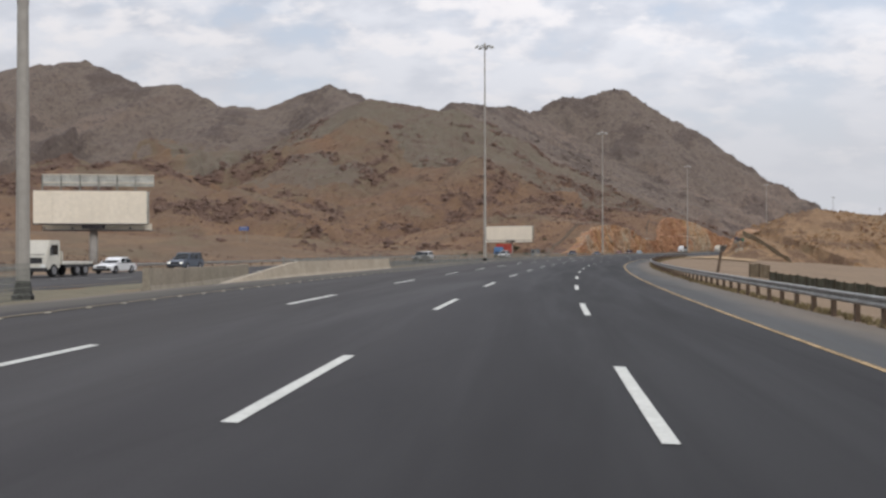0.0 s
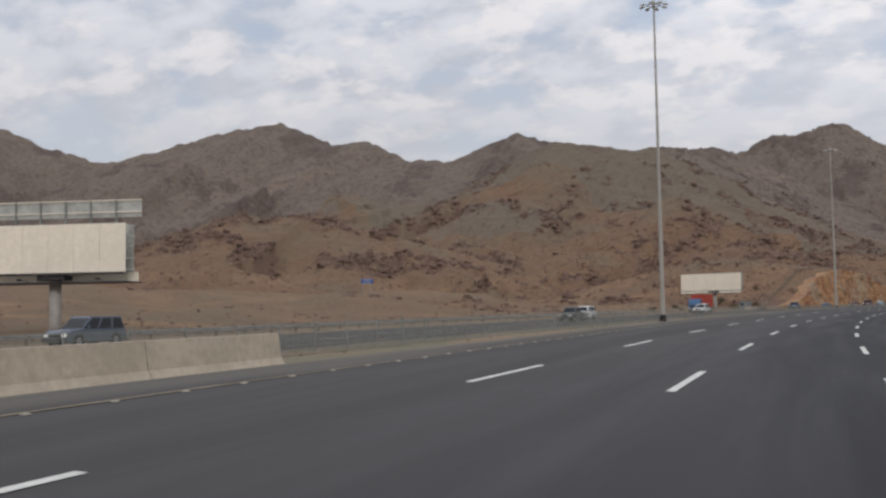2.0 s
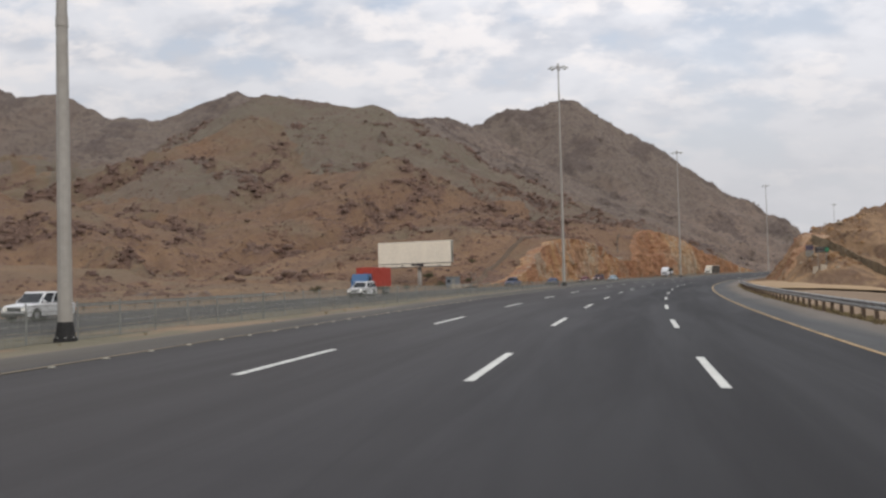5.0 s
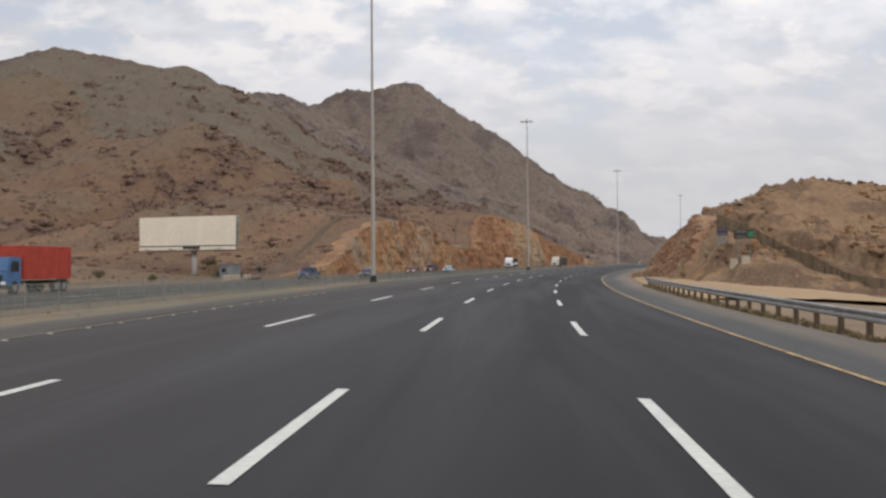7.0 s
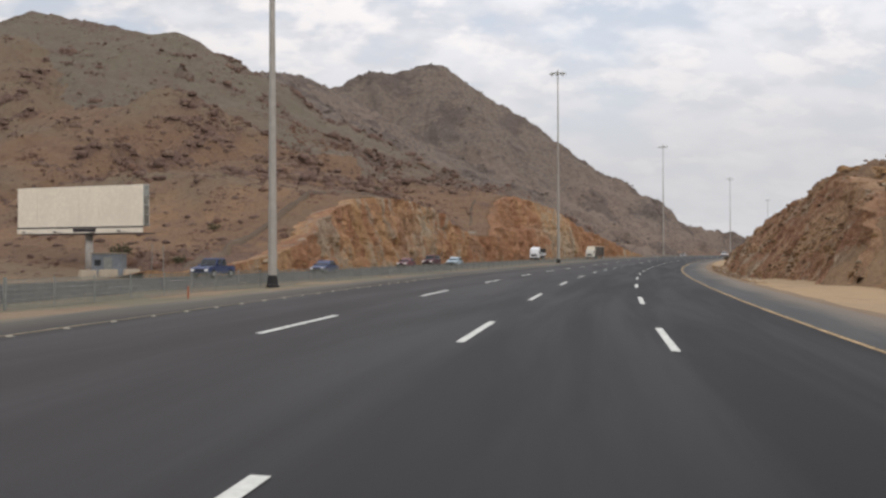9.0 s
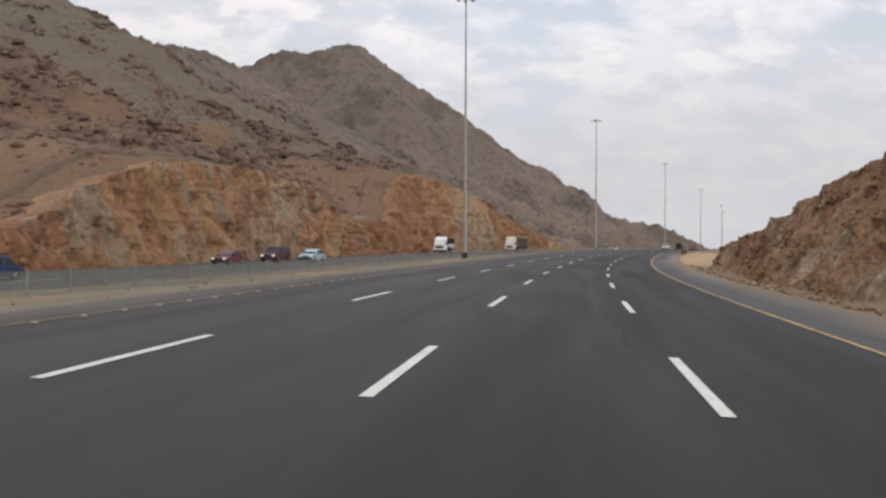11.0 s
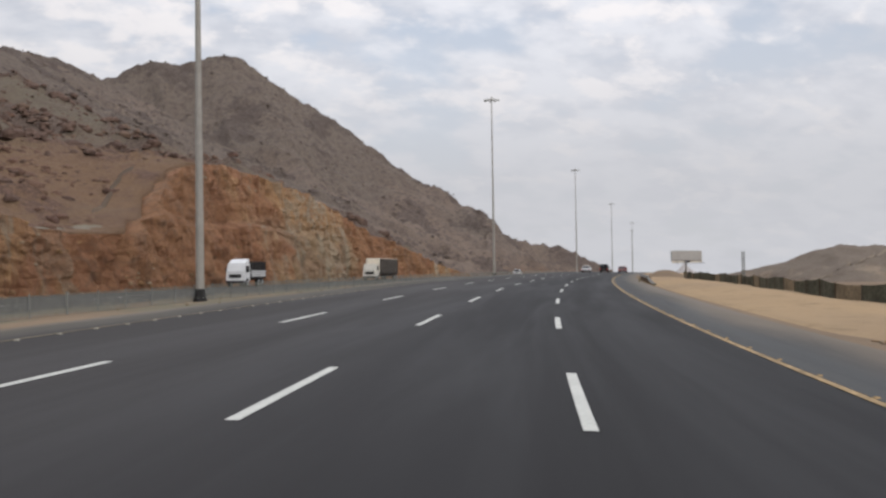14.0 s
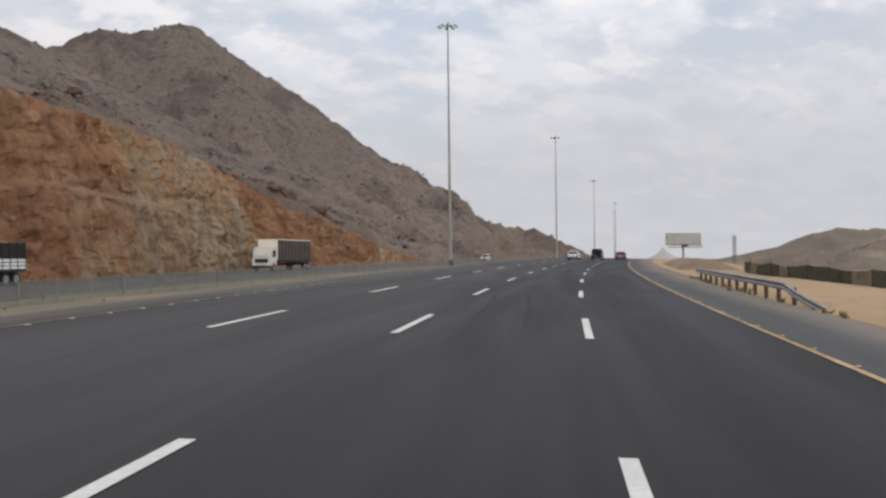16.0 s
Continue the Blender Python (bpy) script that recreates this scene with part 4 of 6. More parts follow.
# ---- blasted rock faces ----
def rock_face(name, s0, s1, step, rows, foot, top_of, lean, mat, label, sign, seed, bumpiness, rib, soft, chunk, ledge=1.0, shelf=lambda s, up: 0.0):
    ss = np.arange(s0, s1 + step / 2, step)
    vv = np.linspace(0, 1, rows)
    S, V = np.meshgrid(ss, vv, indexing="ij")
    top = top_of(S)
    f = foot(S)
    up = V * top
    wav = fbm(S / 16, up / 30 + 3, 4, seed)
    crag = fbm(S / 5.0, up / 7.0, 4, seed + 5, 0.6, True)
    ribs = fbm(S / 2.6 + 0.5 * wav, up / 16.0, 3, seed + 12, 0.55, True)
    chip = fbm(S / 1.6, up / 2.0, 3, seed + 8)
    bend = 0.6 * fbm(S / 3.0, up / 3.0, 2, seed + 15)
    block = 0.0
    for size, gain in ((2.6, 0.55), (1.1, 0.30)):
        block = block + gain * lattice(np.floor(S / size + bend), np.floor(up / (size * 0.8) + bend * 0.7 + 0.3 * S / size), seed)[0]
    bench = np.where(np.sin(up * 0.55 + 2.0 * wav) > 0.6, 0.6, 0.0)
    inward = up * lean + shelf(S, up) + bumpiness * (soft * wav + 0.75 * (crag - 0.8) + rib * (ribs - 0.8) + 0.24 * chip + chunk * block) * np.clip(top / 3, 0.15, 1) + ledge * bench * bumpiness * 0.8 - 0.5 * (1 - V) ** 6
    D = f + sign * np.maximum(inward, -1.2)
    P = place(S, np.where(sign > 0, 7.0, -47.0) + 0 * S)
    Q = place(S, D)
    Q[..., 2] = P[..., 2] + up - 0.5 * (1 - V) ** 4 + 0.25 * bumpiness * chip * np.sin(np.pi * V) + V**8 * 0.5
    extra = place(S[:, -1:], D[:, -1:] + sign * 4.0)
    extra[..., 2] = Q[:, -1:, 2] - 0.6
    flat = np.stack([S, up], -1)
    me = grid_data(name, np.concatenate([Q, extra], 1), mat, smooth=False, uv=np.concatenate([flat, flat[:, -1:]], 1))
    return tagged(new(name, me), label, "rock face", kind="structure")


left_face = rock_face("rock_cut", 303, 618, 0.6, 52, lambda s: -46.2 + 0 * s + 0.6 * np.sin(s / 23), lambda s: table(CUT_TOP, s) + 0.25 * fbm(s / 7, s * 0 + 1, 3, 3), 0.34, M_CUT,
          "blasted ochre and rust rock face above the road", -1.0, 81, 1.0, 0.75, 0.9, 0.13, 0.2, lambda s, up: ledge_back(s) * np.clip((up - 8.2 - 0.5 * np.sin(s / 5)) / 0.7, 0, 1))
right_face = rock_face("rock_cut", 281, 381, 0.25, 56, lambda s: table(FOOT_R, s), lambda s: table(CUT_TOP_R, s) + 0.18 * fbm(s / 3, s * 0 + 1, 3, 5), 0.82, M_CUT_R,
          "weathered brown rock cutting close to the hard shoulder", 1.0, 91, 0.85, 0.5, 1.2, 0.16, 0.3)

# ---- guardrails ----
W_BEAM = ((0.0, 0.42), (0.055, 0.455), (0.055, 0.50), (0.0, 0.545), (0.0, 0.575), (0.055, 0.62), (0.055, 0.665), (0.0, 0.70))


def guardrail(s0, s1, d, side, label, drop0=False, drop1=False, gap=3.8, end_turn=0.0, run=6.0):
    """A W-beam on posts, d from the lane line; side: which way the beam faces. A dropped end runs down into the ground."""
    rail = thing("guardrail", stand(s0, d), label, "guardrail")
    back = rail.matrix_world.inverted()
    ss = np.arange(s0, s1 + 0.5, 1.0)
    low = np.zeros_like(ss)
    if drop0:
        low = np.minimum(low, -0.62 * np.clip((s0 + run - ss) / run, 0, 1))
    if drop1:
        low = np.minimum(low, -0.62 * np.clip((ss - s1 + 6.0) / 6.0, 0, 1))
    flare = end_turn * np.clip((s0 + run - ss) / run, 0, 1) ** 2
    rows = []
    for face in (0.0, 0.008):
        row = []
        for out, h in (W_BEAM if face == 0 else W_BEAM[::-1]):
            p = place(ss, d + flare + side * (out - face + 0.12)) + np.stack([0 * ss, 0 * ss, h + low], -1)
            row.append(p)
        rows += row
    arr = np.stack(rows + [rows[0]], 1)
    arr = np.array([[tuple(back @ Vector(q)) for q in r] for r in arr])
    shared("beam", grid_data("beam", arr, M_GALV, smooth=False), rail)
    bm = fresh()
    box(bm, (-0.06, -0.075, -0.6), (0.06, 0.075, 0.70), 0.008)
    post_me = bpy.data.meshes.new("post")
    bm.to_mesh(post_me)
    bm.free()
    post_me.materials.append(M_POST)
    bm = fresh()
    box(bm, (-0.07, -0.07, 0.43), (0.07, 0.07, 0.69), 0.006)
    block_me = bpy.data.meshes.new("spacer")
    bm.to_mesh(block_me)
    bm.free()
    block_me.materials.append(M_GALV)
    s = s0 + 1.0
    while s < s1:
        i = int(np.argmin(abs(ss - s)))
        if low[i] > -0.3:
            m = back @ stand(s, d + flare[i])
            m = m @ Matrix.Translation((0, 0, float(low[i])))
            post = shared("post", post_me, rail, m)
            shared("spacer", block_me, post, Matrix.Translation((side * 0.075, 0, 0)))
        s += gap
    return rail


guardrail(-40, 247, 6.75, -1, "galvanised steel guardrail on rusty posts beside the shoulder", drop0=True, gap=2.0)
guardrail(427, 456, 6.75, -1, "short galvanised guardrail with its end bent into the ground", drop0=True, gap=2.2, end_turn=0.5, run=4.0)
guardrail(-60, 232, -50.6, 1, "galvanised guardrail along the far carriageway's edge")


# ---- median barriers ----
def barrier(name, s0, s1, d0, d1, height, label, mat, length=6.0, ramp=0.0, base=0.34, crown=0.11):
    wall = thing(name, stand(s0, d0), label, "barrier")
    back = wall.matrix_world.inverted()
    a = s0
    while a < s1 - 0.1:
        b = min(a + length, s1)
        ss = np.linspace(a + 0.015, b - 0.015, 5)
        t = (ss - s0) / (s1 - s0)
        dd = d0 + (d1 - d0) * t
        h = height * (np.clip((ss - s0 + 0.4) / ramp, 0.05, 1) if ramp else np.ones_like(ss))
        prof = ((-base, -0.9), (-base, 0.08), (-base * 0.62, 0.30), (-crown, 1.0), (crown, 1.0), (base * 0.62, 0.30), (base, 0.08), (base, -0.9))
        rows = []
        for o, z in prof:
            zz = np.where(z > 0.2, h * z, np.minimum(z, h * 0.6))
            rows.append(place(ss, dd + o) * [1, 1, 0] + np.stack([0 * ss, 0 * ss, place(ss, dd)[:, 2] + zz], -1))
        arr = np.stack(rows, 1)
        verts = [back @ Vector(q) for q in arr.reshape(-1, 3)]
        n = len(prof)
        faces = [(i * n + k, i * n + k + 1, (i + 1) * n + k + 1, (i + 1) * n + k) for i in range(4) for k in range(n - 1)]
        faces += [tuple(range(n))[::-1], tuple(range(4 * n, 5 * n))]
        shared("barrier_block", mesh_of("barrier_block", verts, faces, mat), wall)
        a = b
    return wall


barrier("concrete_barrier", 33.5, 69.0, -14.9, -15.2, 0.93, "pale concrete median barrier with a sloping end", M_CONCRETE, 6.0, 12.0)
barrier("concrete_wall", 33.0, 63.0, -17.6, -24.6, 1.05, "stained grey concrete wall across the median", M_GREY_CONCRETE, 7.5, 0.0, 0.26, 0.14)

# ---- median fence ----
FENCE_D, FENCE_SHIFT, BAY = -23.4, 0.6, 3.0
bm = fresh()
tube(bm, (0, 0, -0.4), (0, 0, 1.55), 0.035, n=6)
post_me = bpy.data.meshes.new("post")
bm.to_mesh(post_me)
bm.free()
post_me.materials.append(M_FPOST)
bm = fresh()
box(bm, (-0.05, -0.05, -0.4), (0.05, 0.05, 1.58), 0.01)
stout_me = bpy.data.meshes.new("corner_post")
bm.to_mesh(stout_me)
bm.free()
stout_me.materials.append(M_FPOST)
def lattice_mesh(name, width, low, high, across_n, up_n, t, mat):
    """A woven wire panel as one sheet of crossing strands."""
    ys, zs = np.linspace(0.03, width - 0.03, across_n), np.linspace(low, high, up_n)
    verts, faces = [], []
    for i, y in enumerate(ys):
        for j, z in enumerate(zs):
            sway = 0.006 * (1 if (i + j) % 2 else -1)
            verts += [(sway, y - t, z - t), (sway, y + t, z - t), (sway, y + t, z + t), (sway, y - t, z + t)]
            k = 4 * (i * up_n + j)
            faces.append((k, k + 1, k + 2, k + 3))
            if j + 1 < up_n:
                faces.append((k + 3, k + 2, k + 5, k + 4))
            if i + 1 < across_n:
                q = k + 4 * up_n
                faces.append((k + 1, q, q + 3, k + 2))
    return mesh_of(name, verts, faces, mat)


mesh_me = lattice_mesh("wire_panel", BAY, 0.05, 1.45, 44, 7, 0.014, M_WIRE)
fence = thing("wire_fence", stand(66, FENCE_D), "low wire mesh fence on thin posts along the median", "fence")
fback = fence.matrix_world.inverted()
for k in range(225):
    s = 66 + k * BAY
    d = FENCE_D + float(np.interp(s, (150, 240), (FENCE_SHIFT, 0.0))) + 0.05 * math.sin(k * 1.7)
    tilt = 1.6 * math.sin(k * 2.3)
    m = fback @ stand(s, d) @ Matrix.Diagonal((1, 1, float(np.interp(s, (190, 290), (1.0, 0.72))), 1))
    shared("corner_post" if k % 9 == 0 else "post", stout_me if k % 9 == 0 else post_me, fence, m @ pose(0, 0, 0, tilt, tilt * 0.7, 0))
    shared("wire_panel", mesh_me, fence, m)
fence2 = thing("wire_fence", stand(-20, FENCE_D + 2), "low wire mesh fence ending at a concrete wall", "fence")
fback2 = fence2.matrix_world.inverted()
for k in range(17):
    m = fback2 @ stand(-20 + k * BAY, FENCE_D + 2)
    shared("post", post_me, fence2, m)
    shared("wire_panel", mesh_me, fence2, m)


# ---- light masts ----
def light_mast(m, height, label):
    mast = thing("light_mast", m, label, "lamp", "light masts along the median")
    bm = fresh()
    n, loops = 12, []
    steps = [(0.5, 0.27), (0.5 + 0.3 * height, 0.215), (0.5 + 0.3 * height, 0.235), (0.9 + 0.3 * height, 0.225), (0.9 + 0.3 * height, 0.205),
             (0.62 * height, 0.15), (0.62 * height, 0.168), (0.4 + 0.62 * height, 0.16), (0.4 + 0.62 * height, 0.145), (height - 0.7, 0.10)]
    for z, q in steps:
        loops.append([bm.verts.new((q * math.cos(k * 2 * math.pi / n), q * math.sin(k * 2 * math.pi / n), z)) for k in range(n)])
    for lo, hi in zip(loops, loops[1:]):
        for k in range(n):
            bm.faces.new((lo[k], lo[(k + 1) % n], hi[(k + 1) % n], hi[k]))
    bm.faces.new(loops[-1])
    part("pole", bm, M_MAST, mast, smooth=False)
    bm = fresh()
    tube(bm, (0, 0, -0.3), (0, 0, 0.06), 0.43, n=16)
    tube(bm, (0, 0, 0.06), (0, 0, 0.66), 0.37, 0.285, n=16)
    part("base", bm, M_BLACK, mast, "black painted steel base")
    for k in range(8):
        a = k * math.pi / 4
        bm = fresh()
        tube(bm, (0.395 * math.cos(a), 0.395 * math.sin(a), 0.05), (0.395 * math.cos(a), 0.395 * math.sin(a), 0.11), 0.035, n=6)
        part("bolt", bm, M_GALV, mast)
    bm = fresh()
    z = height - 0.65
    for k in range(16):
        a, b = k * math.pi / 8, (k + 1) * math.pi / 8
        tube(bm, (0.75 * math.cos(a), 0.75 * math.sin(a), z), (0.75 * math.cos(b), 0.75 * math.sin(b), z), 0.06, n=6)
    for k in range(4):
        a = k * math.pi / 2
        tube(bm, (0, 0, z + 0.2), (0.75 * math.cos(a), 0.75 * math.sin(a), z), 0.05, n=6)
    tube(bm, (0, 0, z - 0.3), (0, 0, z + 0.65), 0.20, 0.12, n=10)
    part("head_ring", bm, M_MAST, mast)
    for k in range(8):
        a = k * math.pi / 4 + 0.2
        c, s = math.cos(a), math.sin(a)
        bm = fresh()
        tube(bm, (0.75 * c, 0.75 * s, z), (1.15 * c, 1.15 * s, z - 0.02), 0.03, n=6)
        g = len(bm.verts)
        box(bm, (-0.28, -0.22, -0.10), (0.28, 0.22, 0.10), 0.03, (0.7, 0.7))
        bm.verts.ensure_lookup_table()
        mv = pose(1.42 * c, 1.42 * s, z - 0.06, 0, 14, math.degrees(a))
        for v in list(bm.verts)[g:]:
            v.co = mv @ v.co
        part("floodlight", bm, M_BOARD_FRAME, mast)
    return mast


MASTS = ((-21.5, 32.3, -0.28), (-9.2, 157.3, -0.19), (20.0, 280.7, 0.09), (64.7, 401.8, 0.63), (127.4, 525.1, 1.16), (200.1, 645.1, 0.64), (273.2, 764.9, -2.01), (319.6, 832.3, -7.91), (352.0, 895.0, -9.38))
MAST_HEIGHT = 37.7
first = None
for x, y, z in MASTS:
    m = pose(x, y, z, 0, 0, 25)
    if first is None:
        first = light_mast(m, MAST_HEIGHT, "tall tapered steel light mast with a ring of floodlights")
    else:
        copy_thing(first, m)


# ---- billboards ----
def billboard(a, b, z0, z1, ground_z, label, post_at=0.5, back=1.4, crown=None, post_r=0.5, sheet=None):
    """A sheeted board from plan point a to b (as one sees it from the road, left to right) on one steel post."""
    a, b = Vector((*a, 0)), Vector((*b, 0))
    w = (b - a).length
    mid = (a + b) / 2
    ang = math.degrees(math.atan2(b.y - a.y, b.x - a.x))
    t = thing("billboard", pose(mid.x, mid.y, ground_z, 0, 0, ang), label, "billboard")
    h0, h1 = z0 - ground_z, z1 - ground_z
    n = 6
    for k in range(n):
        x0, x1 = -w / 2 + w * k / n, -w / 2 + w * (k + 1) / n
        bm = fresh()
        box(bm, (x0 + 0.012, -0.06, h0), (x1 - 0.012, 0.0, h1), 0.012)
        part("sheet_panel", bm, sheet or M_BOARD, t)
    bm = fresh()
    for z in np.linspace(h0 + 0.2, h1 - 0.2, 4):
        box(bm, (-w / 2 + 0.1, 0.02, z - 0.08), (w / 2 - 0.1, 0.16, z + 0.08))
    for k in range(9):
        x = -w / 2 + 0.2 + (w - 0.4) * k / 8
        box(bm, (x - 0.06, 0.16, h0), (x + 0.06, 0.28, h1))
        box(bm, (x - 0.05, back - 0.3, h0), (x + 0.05, back - 0.2, h1))
    part("back_frame", bm, M_BOARD_FRAME, t)
    for k in range(n):
        x0, x1 = -w / 2 + 0.6 + (w - 0.9) * k / n, -w / 2 + 0.6 + (w - 0.9) * (k + 1) / n
        bm = fresh()
        box(bm, (x0 + 0.01, back - 0.06, h0 + 0.1), (x1 - 0.01, back, h1 + (0.1 if crown is None else 0)), 0.01)
        part("rear_panel", bm, M_BOARD_FRAME, t)
    for side in (-1, 1):
        bm = fresh()
        for z in np.linspace(h0 + 0.3, h1 - 0.1, 5):
            tube(bm, (side * (w / 2 - 0.15), 0.1, z), (side * (w / 2 - 0.1), back - 0.1, z), 0.05, n=6)
        part("side_brace", bm, M_BOARD_FRAME, t)
    bm = fresh()
    box(bm, (-w / 2, -0.16, h0 - 0.13), (w / 2, 0.02, h0 + 0.05), 0.01)
    part("lower_rail", bm, M_DARK_SIGN, t)
    bm = fresh()
    if crown:
        box(bm, (-w / 2 + 0.5, back, h0 - 0.85), (w / 2 + 0.2, back + 0.07, h0 + 0.1), 0.01)
    else:
        box(bm, (-w / 2 + 0.02, -0.13, h0 - 0.75), (w / 2 - 0.02, -0.06, h0 - 0.13), 0.01)
    part("skirt_panel", bm, M_BOARD, t)
    bm = fresh()
    box(bm, (-w / 2 + 1.5, -0.9, h0 - 0.93), (w / 2 + 0.5, back + 0.2, h0 - 0.80), 0.01)
    part("catwalk", bm, M_DARK_SIGN, t)
    px = -w / 2 + w * post_at
    bm = fresh()
    tube(bm, (px, back / 2, -0.6), (px, back / 2, h0 + 0.6), post_r, post_r * 0.92, n=20)
    part("post", bm, M_BOARD_GREY, t, smooth=True)
    bm = fresh()
    box(bm, (px - w * 0.09, back / 2 - 0.9, h0 - 0.62), (px + w * 0.09, back / 2 + 0.6, h0 - 0.15), 0.05)
    part("crosshead", bm, M_DARK_SIGN, t)
    for k in range(4):
        x = -w / 2 + w * (k + 0.5) / 4
        bm = fresh()
        tube(bm, (x, -0.1, h0 - 0.7), (x, -1.5, h0 - 0.6), 0.035, n=6)
        box(bm, (x - 0.18, -1.65, h0 - 0.68), (x + 0.18, -1.42, h0 - 0.5), 0.02)
        part("floodlight", bm, M_DARK_SIGN, t)
    if crown:
        c0, c1 = crown[0] - ground_z, crown[1] - ground_z
        for k in range(n):
            x0, x1 = -w / 2 + 0.5 + w * k / n, -w / 2 + 0.5 + w * (k + 1) / n
            bm = fresh()
            box(bm, (x0 + 0.03, back + 0.02, c0), (x1 - 0.03, back + 0.08, c1), 0.01)
            part("top_panel", bm, M_BOARD_FRAME, t)
            bm = fresh()
            box(bm, (x0 - 0.05, back - 0.16, h1 - 0.8), (x0 + 0.09, back + 0.02, c1 - 0.05))
            part("upright", bm, M_FPOST, t)
        bm = fresh()
        box(bm, (-w / 2 + 0.5, back - 0.1, c0 + 0.42), (w / 2 + 0.5, back - 0.02, c0 + 0.52))
        box(bm, (-w / 2 + 0.5, back - 0.1, c1 - 0.1), (w / 2 + 0.5, back - 0.02, c1))
        part("rail", bm, M_BOARD, t)
    return t


billboard((-66.8, 114.2), (-52.4, 117.0), 5.25, 9.65, -0.7, "large blank cream billboard on a stout steel post", 0.51, 2.1, (10.4, 12.0), 0.55)
billboard((-19.0, 349.0), (-1.0, 340.2), 5.7, 10.9, -0.2, "wide blank cream billboard on one post below the hill", 0.55, 1.5, None, 0.5)
billboard((238.2, 645.8), (251.8, 647.6), 5.1, 8.7, -0.5, "blank grey billboard on a single post beside sand", 0.5, 1.0, None, 0.32, M_BOARD_GREY)


# ---- signs ----
def road_sign(m, w, h, z, mat, label, legs=2, bars=2, disc=None, stripes=False):
    t = thing("road_sign", m, label, "sign")
    for k in range(legs):
        x = (k - (legs - 1) / 2) * w * 0.6
        bm = fresh()
        tube(bm, (x, 0.05, -0.5), (x, 0.05, z + h * 0.9), 0.05, n=8)
        part("leg", bm, M_FPOST, t)
    bm = fresh()
    box(bm, (-w / 2, -0.03, z), (w / 2, 0.02, z + h), 0.012)
    part("plate", bm, mat, t)
    for k in range(bars):
        zz = z + h * (0.22 + 0.56 * k / max(1, bars - 1)) if bars > 1 else z + h * 0.5
        bm = fresh()
        box(bm, (-w * 0.36, -0.04, zz - h * 0.05), (w * (0.34 if not disc else 0.16), -0.034, zz + h * 0.05))
        part("text_bar", bm, M_WHITE if mat is M_BLUE_SIGN else M_FPOST, t)
    if disc:
        bm = fresh()
        tube(bm, (w * 0.36, -0.05, z + h / 2), (w * 0.36, -0.034, z + h / 2), h * 0.36, n=20)
        part("emblem", bm, disc, t)
    if stripes:
        for k in range(4):
            bm = fresh()
            box(bm, (-w / 2 - 0.05, -0.02, z - 0.26 - 0.22 * k), (w / 2 + 0.05, 0.02, z - 0.09 - 0.22 * k), 0.01)
            part("slat", bm, M_FPOST, t)
    return t


SIGN_Z = 3.6
road_sign(pose(-70.4, 216.2, SIGN_Z, 0, 0, 24), 2.3, 1.0, 3.0, M_BLUE_SIGN, "blue road sign with white writing on two posts", 2, 2)
def on_hill(x, y):
    return float(right_height(np.array([x]), np.array([y]))[0])


road_sign(pose(56.8, 269.1, on_hill(56.8, 269.1) + 0.1, 0, 0, -22), 1.1, 0.85, 1.5, M_PURPLE_SIGN, "dark purple notice board on a slatted frame", 2, 2, None, True)
road_sign(pose(56.9, 264.2, on_hill(56.9, 264.2) + 0.1, 0, 0, -22), 1.95, 0.88, 2.2, M_DARK_SIGN, "dark sign with a round green emblem on posts", 2, 2, M_GREEN_SIGN)
for k, (x, y) in enumerate(((56.1, 264.7), (57.0, 264.1))):
    bm = fresh()
    box(bm, (-0.5, -0.36, -0.6), (0.5, 0.36, 0.5), 0.04, (0.78, 0.6))
    ob = part("concrete_block", bm, M_CONCRETE)
    ob.matrix_world = pose(x, y, on_hill(x, y) + 0.1, 0, 0, -20 + 14 * k)
    tagged(ob, "pale concrete block at the foot of a sign", "block")


# ---- net fences on the right ----
def net_fence(points, height, label, mat=M_NET, gap=3.0, sag=0.25, torn=0):
    """A shade-net fence through plan points with heights, on posts."""
    p = [Vector(q) for q in points]
    t = thing("net_fence", Matrix.Translation(p[0]), label, "fence")
    k = 0
    for a, b in zip(p, p[1:]):
        n = max(1, round((b - a).length / gap))
        for i in range(n):
            u, v = a.lerp(b, i / n), a.lerp(b, (i + 1) / n)
            h0 = height * (1 + sag * math.sin(k * 1.9))
            h1 = height * (1 + sag * math.sin((k + 1) * 1.9))
            bm = fresh()
            q = []
            for e in range(7):
                w, hh = u.lerp(v, e / 6), h0 + (h1 - h0) * e / 6 - 0.05 * math.sin(math.pi * e / 6)
                off = Vector((0.07 * math.sin(e * 2.1 + k), 0.07 * math.cos(e * 1.7 + k), 0))
                q.append((bm.verts.new(w - p[0] + off * 0.3 + Vector((0, 0, -0.15))), bm.verts.new(w - p[0] + off + Vector((0, 0, hh)))))
            for c, d in zip(q, q[1:]):
                bm.faces.new((c[0], d[0], d[1], c[1]))
            bmesh.ops.solidify(bm, geom=list(bm.faces), thickness=0.02)
            part("net_panel", bm, M_NET_BROWN if torn and k % torn == torn - 2 else mat, t)
            bm = fresh()
            tube(bm, u - p[0] + Vector((0, 0, -0.5)), u - p[0] + Vector((0.05 * math.sin(k), 0, h0 + 0.02)), 0.04, n=6)
            part("post", bm, M_POST, t)
            k += 1
    return t


def on_ground(s, d, up=0.0):
    return tuple(place(s, d, up))


